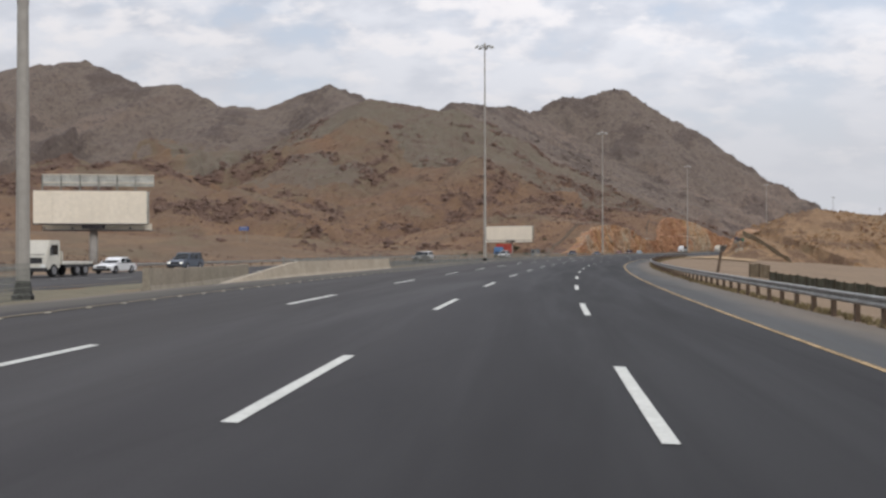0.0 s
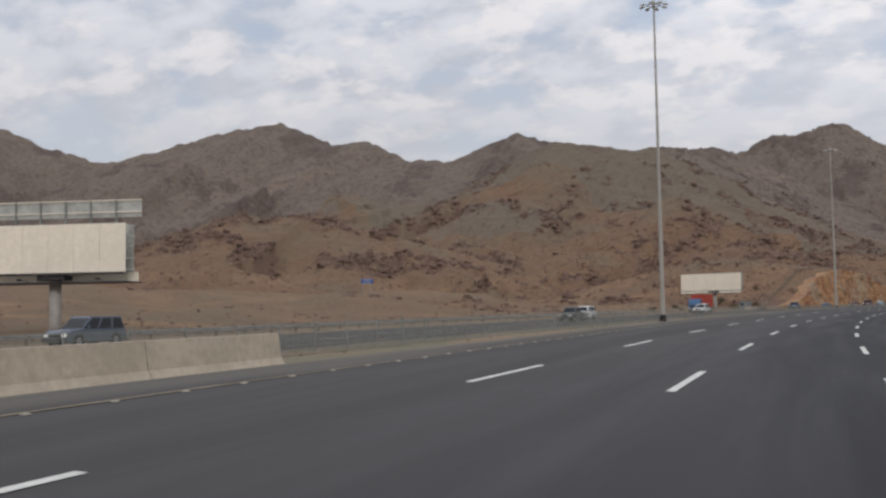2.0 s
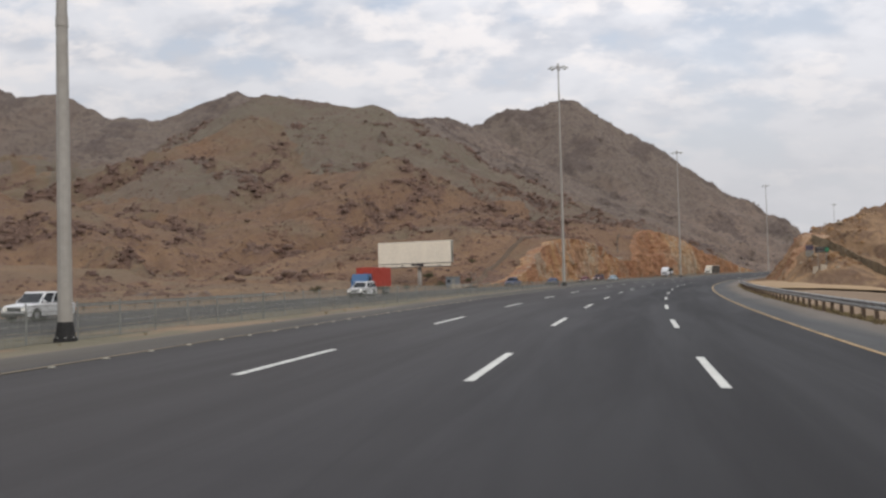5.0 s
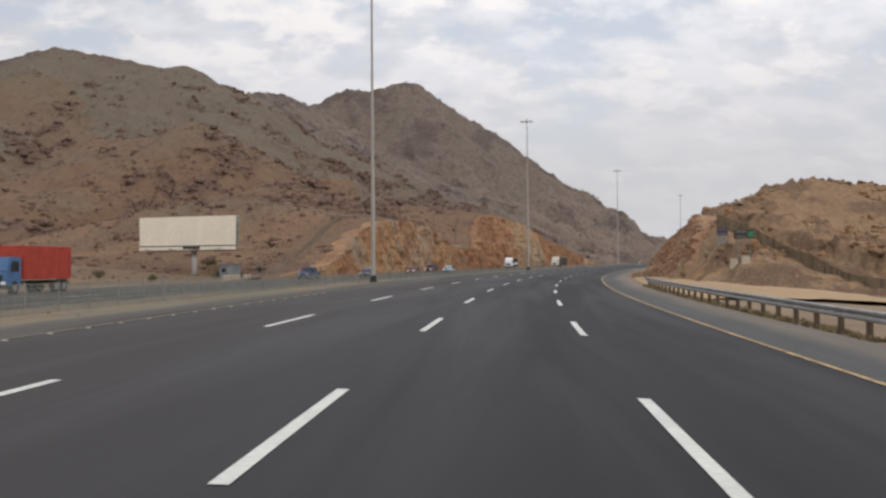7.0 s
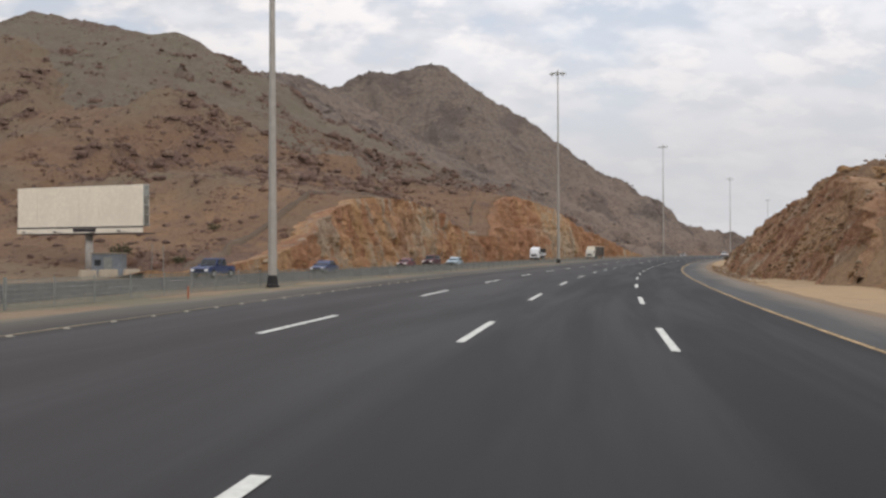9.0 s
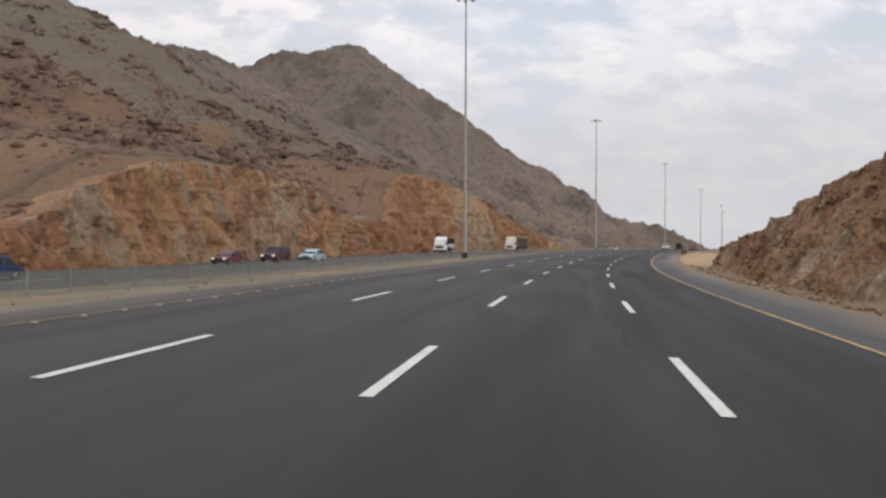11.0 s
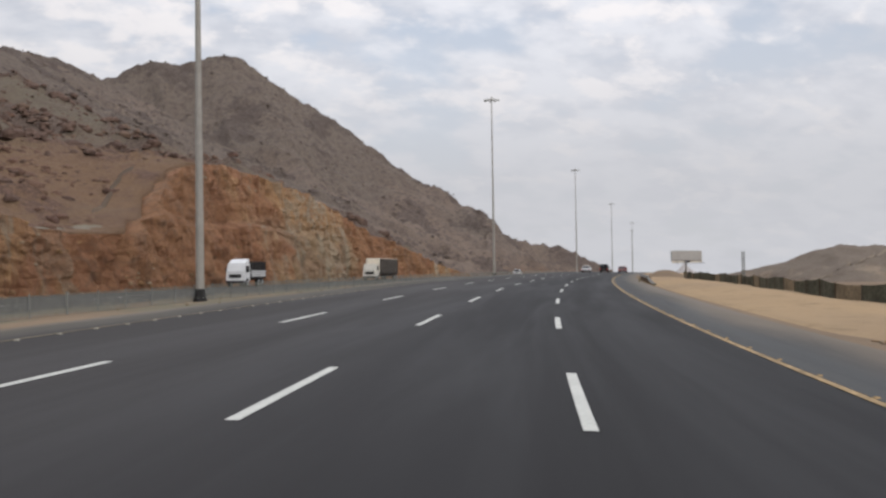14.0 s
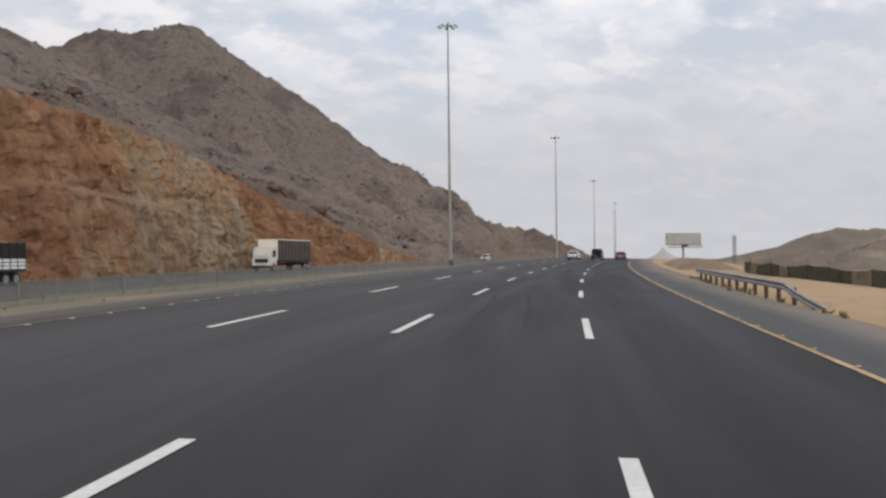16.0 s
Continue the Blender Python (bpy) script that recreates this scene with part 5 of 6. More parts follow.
net_fence([on_ground(s, d, -0.2) for s, d in ((392, 16.2), (402, 15.0), (414, 14.7), (424, 14.8), (440, 15.3), (453, 14.6), (462, 13.0), (480, 12.8))], 1.2,
          "sagging dark green shade net fence on the sand", M_NET, 3.0, 0.1, 4)
net_fence([on_ground(s, d, -0.15) for s, d in ((66, 13.4), (50, 13.0), (38, 12.2), (24, 12.0))], 0.75, "dark green shade net fence behind the guardrail", M_NET, 2.5, 0.05)
net_fence([on_ground(s, d, -0.1) for s, d in ((74, 13.2), (69, 13.9))], 1.15, "short torn brown net fence behind the guardrail", M_NET_BROWN, 2.5, 0.05)
hill_net = [(x, y, on_hill(x, y)) for x, y in ((61.6, 287.0), (60.6, 282.8), (60.9, 279.6), (63.0, 277.6), (65.5, 275.0), (67.0, 271.5), (67.8, 268.0), (68.2, 264.0), (68.0, 258.0), (67.0, 250.0))]
net_fence(hill_net, 1.6, "dusty brown net fence climbing over the rocky hill", M_NET_BROWN, 2.5, 0.05)

bm = fresh()
tube(bm, (0, 0, -0.5), (2.0, 0.2, 3.2), 0.09, 0.07, n=8)
tube(bm, (-0.6, 0.1, -0.2), (0.35, 0.05, 0.45), 0.07, n=6)
ob = part("leaning_post", bm, M_POST)
ob.matrix_world = stand(386, 13.2)
tagged(ob, "rusty steel post leaning over the sand", "post")
bm = fresh()
tube(bm, (0, 0, -0.5), (0.4, 0.1, 2.0), 0.16, 0.12, n=8)
ob = part("leaning_post", bm, M_POST)
ob.matrix_world = stand(90, 12.4)
tagged(ob, "dark stump of a post behind the guardrail", "post")
bm = fresh()
legs = [(1.15 * math.cos(k * math.pi / 2), 1.15 * math.sin(k * math.pi / 2)) for k in range(4)]
for x, y in legs:
    tube(bm, (x, y, 0), (x * 0.8, y * 0.8, 18.5), 0.13, n=6)
for z in range(0, 18, 2):
    for (x, y), (u, v) in zip(legs, legs[1:] + legs[:1]):
        tube(bm, (x, y, z), (u, v, z + 2), 0.08, n=5)
        tube(bm, (u, v, z), (x, y, z + 2), 0.08, n=5)
ob = part("radio_mast", bm, M_FPOST)
ob.matrix_world = pose(406, 851, -6)
tagged(ob, "slim grey lattice radio mast far off on the plain", "mast")


# ---- vehicles ----
def wheel(parent, x, y, r, w):
    bm = fresh()
    tube(bm, (x - w / 2, y, r), (x + w / 2, y, r), r, n=20)
    bmesh.ops.bevel(bm, geom=[e for e in bm.edges if abs(e.verts[0].co.x - e.verts[1].co.x) < 1e-4], offset=0.03, segments=2, affect="EDGES")
    t = part("tyre", bm, M_TYRE, parent, smooth=False)
    bm = fresh()
    o = 0.012 if x > 0 else -0.012
    tube(bm, (x - w / 2 + o, y, r), (x + w / 2 + o, y, r), r * 0.6, n=14)
    part("rim", bm, M_RIM, t)


def car(kind, m, paint, label, lit=False):
    """A road car facing +y: SUV, pickup, saloon or jeep."""
    L, W, H, r = {"suv": (4.9, 1.92, 1.85, 0.38), "pickup": (5.3, 1.86, 1.80, 0.38), "saloon": (4.7, 1.80, 1.45, 0.32), "jeep": (4.3, 1.85, 1.85, 0.39)}[kind]
    t = thing({"suv": "suv_car", "pickup": "pickup_truck", "saloon": "saloon_car", "jeep": "jeep_car"}[kind], m, label, "car")
    f, b, belt, low = L / 2, -L / 2, H * 0.58, 0.30 if kind != "saloon" else 0.22
    bm = fresh()
    if kind == "saloon":
        outline = [(b, low), (b - 0.02, belt * 0.75), (b + 0.15, belt), (b + 1.0, belt + 0.04), (f - 1.35, belt + 0.02), (f - 0.35, belt * 0.84), (f, belt * 0.62), (f - 0.03, low)]
        roof = [(b + 0.55, belt), (b + 1.25, H), (f - 2.35, H), (f - 1.25, belt)]
    elif kind == "pickup":
        outline = [(b, low + 0.15), (b, belt + 0.02), (f - 1.45, belt + 0.03), (f - 0.25, belt * 0.95), (f, belt * 0.80), (f, low)]
        roof = [(b + 1.55, belt), (b + 1.70, H), (f - 2.15, H), (f - 1.40, belt)]
    elif kind == "jeep":
        outline = [(b, low + 0.1), (b, belt), (f - 1.35, belt), (f - 0.15, belt * 0.96), (f, belt * 0.85), (f, low + 0.05)]
        roof = [(b + 0.04, belt), (b + 0.10, H), (f - 1.75, H), (f - 1.40, belt)]
    else:
        outline = [(b, low), (b - 0.03, belt * 0.8), (b, belt), (f - 1.30, belt + 0.02), (f - 0.25, belt * 0.93), (f, belt * 0.72), (f - 0.02, low)]
        roof = [(b + 0.06, belt), (b + 0.30, H), (f - 2.05, H), (f - 1.25, belt)]
    extrude_profile(bm, outline, -W / 2, W / 2)
    bmesh.ops.bevel(bm, geom=list(bm.edges), offset=0.06, segments=2, affect="EDGES")
    part("body", bm, paint, t, smooth=False)
    bm = fresh()
    extrude_profile(bm, roof, -W / 2 + 0.06, W / 2 - 0.06)
    for v in bm.verts:
        if v.co.z > belt + 0.1:
            v.co.x *= 0.86
    bmesh.ops.bevel(bm, geom=list(bm.edges), offset=0.05, segments=2, affect="EDGES")
    cabin = part("cabin", bm, paint, t)
    (y0, _), (y1, _), (y2, _), (y3, _) = roof
    gz0, gz1 = belt + 0.07, H - 0.10

    def at(u, ya, yb):
        return ya + (yb - ya) * u

    for side in (-1, 1):
        cuts = [(0.04, 0.48), (0.53, 0.96)] if kind != "suv" else [(0.03, 0.30), (0.34, 0.63), (0.67, 0.97)]
        for c0, c1 in cuts:
            bm = fresh()
            lo0, lo1, hi0, hi1 = at(c0, y0, y3), at(c1, y0, y3), at(c0, y1, y2), at(c1, y1, y2)
            x0, x1 = side * (W / 2 - 0.050), side * ((W / 2 - 0.06) * 0.875 + 0.012)
            vs = [bm.verts.new(q) for q in ((x0, lo0, gz0), (x0, lo1, gz0), (x1, hi1, gz1), (x1, hi0, gz1))]
            bm.faces.new(vs)
            bmesh.ops.solidify(bm, geom=list(bm.faces), thickness=0.015)
            part("side_window", bm, M_GLASS, cabin)
        bm = fresh()
        box(bm, (side * (W / 2 + 0.02) - 0.09, y3 - 0.45, belt + 0.06), (side * (W / 2 + 0.02) + 0.09, y3 - 0.33, belt + 0.24), 0.02)
        part("wing_mirror", bm, paint, t)
    for name, ya, yb, push in (("windscreen", y3, y2, 0.03), ("rear_window", y0, y1, -0.03)):
        bm = fresh()
        hw0, hw1 = W / 2 - 0.16, (W / 2 - 0.06) * 0.86 - 0.06
        vs = [bm.verts.new(q) for q in ((-hw0, at(0.12, ya, yb) + push, gz0), (hw0, at(0.12, ya, yb) + push, gz0), (hw1, at(0.88, ya, yb) + push, gz1), (-hw1, at(0.88, ya, yb) + push, gz1))]
        bm.faces.new(vs)
        bmesh.ops.solidify(bm, geom=list(bm.faces), thickness=0.012)
        part(name, bm, M_GLASS, cabin)
    for side in (-1, 1):
        for y in (f - 0.92, b + 0.95):
            wheel(t, side * (W / 2 - 0.10), y, r, 0.24)
            bm = fresh()
            tube(bm, (side * (W / 2 - 0.13), y, r), (side * (W / 2 + 0.004), y, r), r * 1.2, n=20)
            part("wheel_arch", bm, M_TRIM, t)
        bm = fresh()
        box(bm, (side * (W / 2 - 0.28) - 0.18, f - 0.10, belt * 0.62), (side * (W / 2 - 0.28) + 0.18, f + 0.015, belt * 0.80), 0.02)
        part("headlight", bm, M_LAMP_ON if lit else M_LAMP, t)
        bm = fresh()
        box(bm, (side * (W / 2 - 0.16) - 0.12, b - 0.045, belt * 0.60), (side * (W / 2 - 0.16) + 0.12, b + 0.05, belt * 0.92), 0.02)
        part("tail_light", bm, M_TAIL, t)
    bm = fresh()
    box(bm, (-W * 0.30, f - 0.06, belt * 0.60), (W * 0.30, f + 0.012, belt * 0.80), 0.015)
    part("grille", bm, M_TRIM, t)
    for name, y in (("front_bumper", f - 0.02), ("rear_bumper", b - 0.02)):
        bm = fresh()
        box(bm, (-W / 2 + 0.03, y - 0.09, low), (W / 2 - 0.03, y + 0.09, low + 0.24), 0.04)
        part(name, bm, M_TRIM, t)
    bm = fresh()
    box(bm, (-0.24, b - 0.125, low + 0.32), (0.24, b - 0.035, low + 0.44))
    part("number_plate", bm, M_WHITE, t)
    if kind == "pickup":
        bm = fresh()
        box(bm, (-W / 2 + 0.12, b + 0.10, belt - 0.02), (W / 2 - 0.12, b + 1.45, belt + 0.035))
        part("load_bed", bm, M_TRIM, t)
    if kind == "jeep":
        bm = fresh()
        tube(bm, (0.1, b - 0.24, belt * 0.95), (0.1, b - 0.02, belt * 0.95), 0.38, n=18)
        part("spare_wheel", bm, M_TYRE, t)
    return t


def lorry(m, cab_paint, load, label, kind="box"):
    """A lorry facing +y: kind box (tall covered trailer), stake (open slatted bed) or container."""
    t = thing("lorry", m, label, "lorry")
    W, L = 2.45, {"box": 14.0, "stake": 6.8, "flat": 6.6, "container": 9.0}[kind]
    f = L / 2
    bm = fresh()
    extrude_profile(bm, [(f - 1.9, 0.65), (f - 1.9, 2.85), (f - 0.55, 2.85), (f - 0.12, 1.75), (f, 1.0), (f, 0.55)], -W / 2 + 0.06, W / 2 - 0.06)
    bmesh.ops.bevel(bm, geom=list(bm.edges), offset=0.07, segments=2, affect="EDGES")
    cab = part("cab", bm, cab_paint, t)
    bm = fresh()
    vs = [bm.verts.new(q) for q in ((-1.0, f - 0.12, 1.72), (1.0, f - 0.12, 1.72), (0.95, f - 0.47, 2.62), (-0.95, f - 0.47, 2.62))]
    bm.faces.new(vs)
    bmesh.ops.solidify(bm, geom=list(bm.faces), thickness=0.02)
    part("windscreen", bm, M_GLASS, cab)
    for side in (-1, 1):
        bm = fresh()
        box(bm, (side * (W / 2 - 0.055) - 0.012, f - 1.55, 1.72), (side * (W / 2 - 0.055) + 0.012, f - 0.65, 2.5), 0.0)
        part("side_window", bm, M_GLASS, cab)
        bm = fresh()
        box(bm, (side * (W / 2 + 0.1) - 0.08, f - 0.5, 1.7), (side * (W / 2 + 0.1) + 0.08, f - 0.4, 2.3), 0.02)
        part("wing_mirror", bm, M_TRIM, cab)
        bm = fresh()
        box(bm, (side * 0.88 - 0.2, f - 0.05, 0.75), (side * 0.88 + 0.2, f + 0.02, 0.98), 0.02)
        part("headlight", bm, M_LAMP, cab)
        for y in (f - 1.0, -f + 2.3, -f + 1.1):
            wheel(t, side * (W / 2 - 0.2), y, 0.5, 0.36)
    bm = fresh()
    box(bm, (-0.8, f - 0.04, 1.05), (0.8, f + 0.012, 1.5), 0.02)
    part("grille", bm, M_TRIM, cab)
    bm = fresh()
    box(bm, (-W / 2 + 0.05, f - 0.12, 0.42), (W / 2 - 0.05, f + 0.06, 0.72), 0.04)
    part("bumper", bm, M_TRIM, cab)
    bm = fresh()
    box(bm, (-0.45, -f + 0.1, 0.7), (0.45, f - 0.4, 0.98), 0.02)
    part("chassis", bm, M_BLACK, t)
    if kind == "box":
        bm = fresh()
        box(bm, (-W / 2, -f, 1.05), (W / 2, f - 2.1, 1.3), 0.02)
        part("load_bed", bm, M_BLACK, t)
        bm = fresh()
        box(bm, (-W / 2 + 0.02, -f + 0.02, 1.3), (W / 2 - 0.02, f - 2.15, 3.75), 0.05)
        part("tarpaulin", bm, load, t)
        for k in range(11):
            y = -f + 0.25 + k * (L - 2.8) / 10
            for side in (-1, 1):
                bm = fresh()
                box(bm, (side * W / 2 - 0.03, y - 0.04, 1.1), (side * W / 2 + 0.03, y + 0.04, 3.7))
                part("stake", bm, M_TRIM, t)
        bm = fresh()
        box(bm, (-W / 2, f - 2.12, 1.3), (W / 2, f - 1.98, 3.8), 0.03)
        part("front_board", bm, M_BOARD, t)
        bm = fresh()
        box(bm, (-W / 2 - 0.01, -f, 3.72), (W / 2 + 0.01, f - 2.0, 3.82), 0.02)
        part("roof_rail", bm, M_BOARD, t)
    elif kind == "flat":
        bm = fresh()
        box(bm, (-W / 2, -f, 0.95), (W / 2, f - 2.05, 1.15), 0.02)
        part("load_bed", bm, cab_paint, t)
        bm = fresh()
        box(bm, (-W / 2, f - 2.15, 1.15), (W / 2, f - 2.05, 2.0), 0.02)
        part("head_board", bm, cab_paint, t)
        for side in (-1, 1):
            bm = fresh()
            box(bm, (side * W / 2 - 0.03, -f, 0.72), (side * W / 2 + 0.03, f - 2.3, 0.95), 0.01)
            part("side_rail", bm, M_TRIM, t)
    elif kind == "stake":
        bm = fresh()
        extrude_profile(bm, [(f - 1.85, 2.85), (f - 1.75, 3.35), (f - 0.9, 2.95), (f - 0.7, 2.85)], -W / 2 + 0.15, W / 2 - 0.15)
        part("wind_deflector", bm, cab_paint, cab)
        bm = fresh()
        box(bm, (-W / 2, -f, 1.0), (W / 2, f - 2.05, 1.15), 0.02)
        part("load_bed", bm, M_TRIM, t)
        for side in (-1, 1):
            for k in range(3):
                bm = fresh()
                box(bm, (side * W / 2 - 0.03, -f, 1.2 + k * 0.26), (side * W / 2 + 0.03, f - 2.05, 1.4 + k * 0.26), 0.01)
                part("side_board", bm, cab_paint, t)
            for k in range(6):
                y = -f + 0.15 + k * (L - 2.5) / 5
                bm = fresh()
                box(bm, (side * W / 2 - 0.05, y - 0.04, 1.1), (side * W / 2 + 0.05, y + 0.04, 3.1))
                part("stake", bm, M_TRIM, t)
        bm = fresh()
        box(bm, (-W / 2 + 0.06, -f + 0.05, 1.15), (W / 2 - 0.06, f - 2.1, 3.05), 0.05)
        part("covered_load", bm, load, t)
    else:
        bm = fresh()
        box(bm, (-W / 2, -f, 1.1), (W / 2, f - 2.15, 3.75), 0.04)
        part("container", bm, load, t)
        for k in range(18):
            y = -f + 0.25 + k * (L - 2.6) / 17
            for side in (-1, 1):
                bm = fresh()
                box(bm, (side * W / 2 - 0.02, y - 0.09, 1.25), (side * W / 2 + 0.02, y + 0.09, 3.62), 0.0)
                part("rib", bm, load, t)
    return t


def paint(name, base, rough=0.3):
    m = worn(name, base, rough, 0.0, 0.5, 1.2, 0.12)
    return m


P_WHITE, P_BLACK = paint("white_paint", (0.66, 0.66, 0.65)), paint("black_car_paint", (0.016, 0.016, 0.018))
P_BLUE, P_NAVY = paint("steel_blue_paint", (0.095, 0.112, 0.14)), paint("navy_paint", (0.018, 0.032, 0.10))
P_MAROON, P_SILVER = paint("maroon_paint", (0.085, 0.015, 0.022)), paint("silver_paint", (0.33, 0.42, 0.47))
P_CREAM = paint("cream_paint", (0.58, 0.55, 0.47), 0.45)
P_CRIMSON = paint("dark_red_paint", (0.13, 0.018, 0.022))
P_GREY, P_RED = paint("dark_grey_paint", (0.06, 0.065, 0.07)), paint("dull_red_paint", (0.20, 0.06, 0.055))
P_CAB_BLUE, P_CONTAINER = paint("blue_cab_paint", (0.05, 0.12, 0.24), 0.5), worn("red_container_paint", (0.36, 0.05, 0.03), 0.6, 0, 0.3, 0.8, 0.3)
M_TARP, M_LOAD = worn("brown_tarpaulin", (0.10, 0.085, 0.07), 0.85, 0, 0.2, 0.8, 0.35, 0.03), worn("dark_load", (0.035, 0.03, 0.028), 0.9, 0, 0.2, 1.5, 0.4)

lorry(stand(65.5, -41.6, 0.04, 180), P_CREAM, M_LOAD, "cream-white flatbed lorry on the far carriageway", "flat")
car("saloon", stand(76, -42.6, 0.04, 180), P_WHITE, "white saloon car on the far carriageway")
car("suv", stand(90.6, -43.0, 0.04, 180), P_BLUE, "steel blue boxy off-road car on the far carriageway", True)
car("pickup", stand(161, -35.7, 0.04, 180), P_GREY, "dark grey pickup truck on the far carriageway")
car("suv", stand(176, -39.6, 0.04, 180), P_WHITE, "white off-road car with roof on the far carriageway", True)
car("suv", stand(229, -37.2, 0.04, 180), P_WHITE, "white off-road car with lit headlights", True)
lorry(stand(243.5, -42.0, 0.04, 180), P_CAB_BLUE, P_CONTAINER, "blue lorry carrying a red shipping container", "container")
car("pickup", stand(302, -38.2, 0.04, 180), P_NAVY, "navy blue pickup truck on the far carriageway")
car("saloon", stand(324, -36.0, 0.04, 180), P_NAVY, "dark blue saloon car on the far carriageway")
car("saloon", stand(366, -40.0, 0.04, 180), P_CRIMSON, "dark red saloon car with lit headlights below ochre rock", True)
car("suv", stand(377, -39.4, 0.04, 180), P_MAROON, "maroon off-road car below the ochre rock face", True)
car("saloon", stand(381, -36.5, 0.04, 180), P_SILVER, "pale silver-blue saloon car on the far carriageway")
lorry(stand(457, -41.0, 0.04, 180), P_WHITE, M_LOAD, "white lorry with slatted sides and dark load", "stake")
lorry(stand(509, -38.5, 0.04, 180), P_CREAM, M_TARP, "cream-white lorry with a tall brown covered trailer", "box")
car("suv", stand(640, -36.0, 0.04, 180), P_WHITE, "white off-road car far off on the road")
car("saloon", stand(552, -5.4, 0.02), P_WHITE, "white saloon car driving ahead in its lane")
car("jeep", stand(556, -1.8, 0.02), P_BLACK, "black boxy off-road car driving ahead")
car("saloon", stand(560, 1.9, 0.02), P_RED, "dull red saloon car driving ahead")


# ---- scrub and stones ----
def scatter(name, n, where, mat, label, size, flat=0.6, seed=3):
    rnd = random.Random(seed)
    verts, faces = [], []
    for _ in range(n):
        s, d = where(rnd)
        c = place(s, d)
        if d < -54:
            c[2] += float(swell(np.array([c[0]]), np.array([c[1]]), np.array([d]))[0])
        r = size * rnd.uniform(0.4, 1.3)
        k = len(verts)
        for ring, (h, q) in enumerate(((-0.2, 0.9), (0.45, 1.0), (0.9, 0.45))):
            for i in range(6):
                a = i * math.pi / 3 + ring * 0.4
                w = r * q * rnd.uniform(0.7, 1.2)
                verts.append((c[0] + w * math.cos(a), c[1] + w * math.sin(a), c[2] + h * r * flat * rnd.uniform(0.8, 1.2)))
        for ring in range(2):
            for i in range(6):
                j = (i + 1) % 6
                faces.append((k + ring * 6 + i, k + ring * 6 + j, k + ring * 6 + 6 + j, k + ring * 6 + 6 + i))
        faces.append(tuple(k + 12 + i for i in range(6)))
    return tagged(new(name, mesh_of(name, verts, faces, mat)), label, "stones", kind="stuff")


def tufts(name, n, where, label, size, seed):
    """Dry grass: many narrow bent blades in clumps."""
    rnd = random.Random(seed)
    verts, faces = [], []
    for _ in range(n):
        s, d = where(rnd)
        c = place(s, d)
        r = size * rnd.uniform(0.5, 1.4)
        for _ in range(16):
            a, lean = rnd.uniform(0, 6.28), rnd.uniform(0.2, 1.0)
            o = (c[0] + rnd.uniform(-r, r) * 0.5, c[1] + rnd.uniform(-r, r) * 0.5)
            h, w = r * rnd.uniform(0.6, 1.4), 0.02 + 0.02 * rnd.random()
            k = len(verts)
            verts += [(o[0] - w * math.sin(a), o[1] + w * math.cos(a), c[2] - 0.03), (o[0] + w * math.sin(a), o[1] - w * math.cos(a), c[2] - 0.03),
                      (o[0] + lean * h * 0.6 * math.cos(a), o[1] + lean * h * 0.6 * math.sin(a), c[2] + h)]
            faces.append((k, k + 1, k + 2))
    return tagged(new(name, mesh_of(name, verts, faces, M_SCRUB)), label, "grass", kind="stuff")


tufts("dry_grass", 3400, lambda r: (r.uniform(-20, 250), r.gauss(6.95, 0.22)), "dry olive grass along the guardrail's foot", 0.10, 5)
tufts("dry_grass", 60, lambda r: (r.uniform(424, 460), r.gauss(7.1, 0.3)), "dry olive grass under the short guardrail", 0.12, 6)
tufts("dry_grass", 160, lambda r: (r.uniform(0, 470), r.uniform(-26, -17)), "sparse dry grass on the median", 0.11, 7)
scatter("loose_stones", 420, lambda r: (r.uniform(288, 371), 7.2 + abs(r.gauss(0, 0.9))), M_RUBBLE, "loose stones fallen at the foot of the rock", 0.09, 0.7, 11)
scatter("loose_stones", 2000, lambda r: (r.uniform(-20, 330), -56 - abs(r.gauss(0, 60))), M_OUTCROP, "scattered brown stones on the desert ground", 0.26, 0.6, 12)
scatter("loose_stones", 500, lambda r: (r.uniform(310, 600), r.gauss(-46.2, 0.7)), M_CUT, "rubble along the foot of the rock face", 0.28, 0.7, 13)



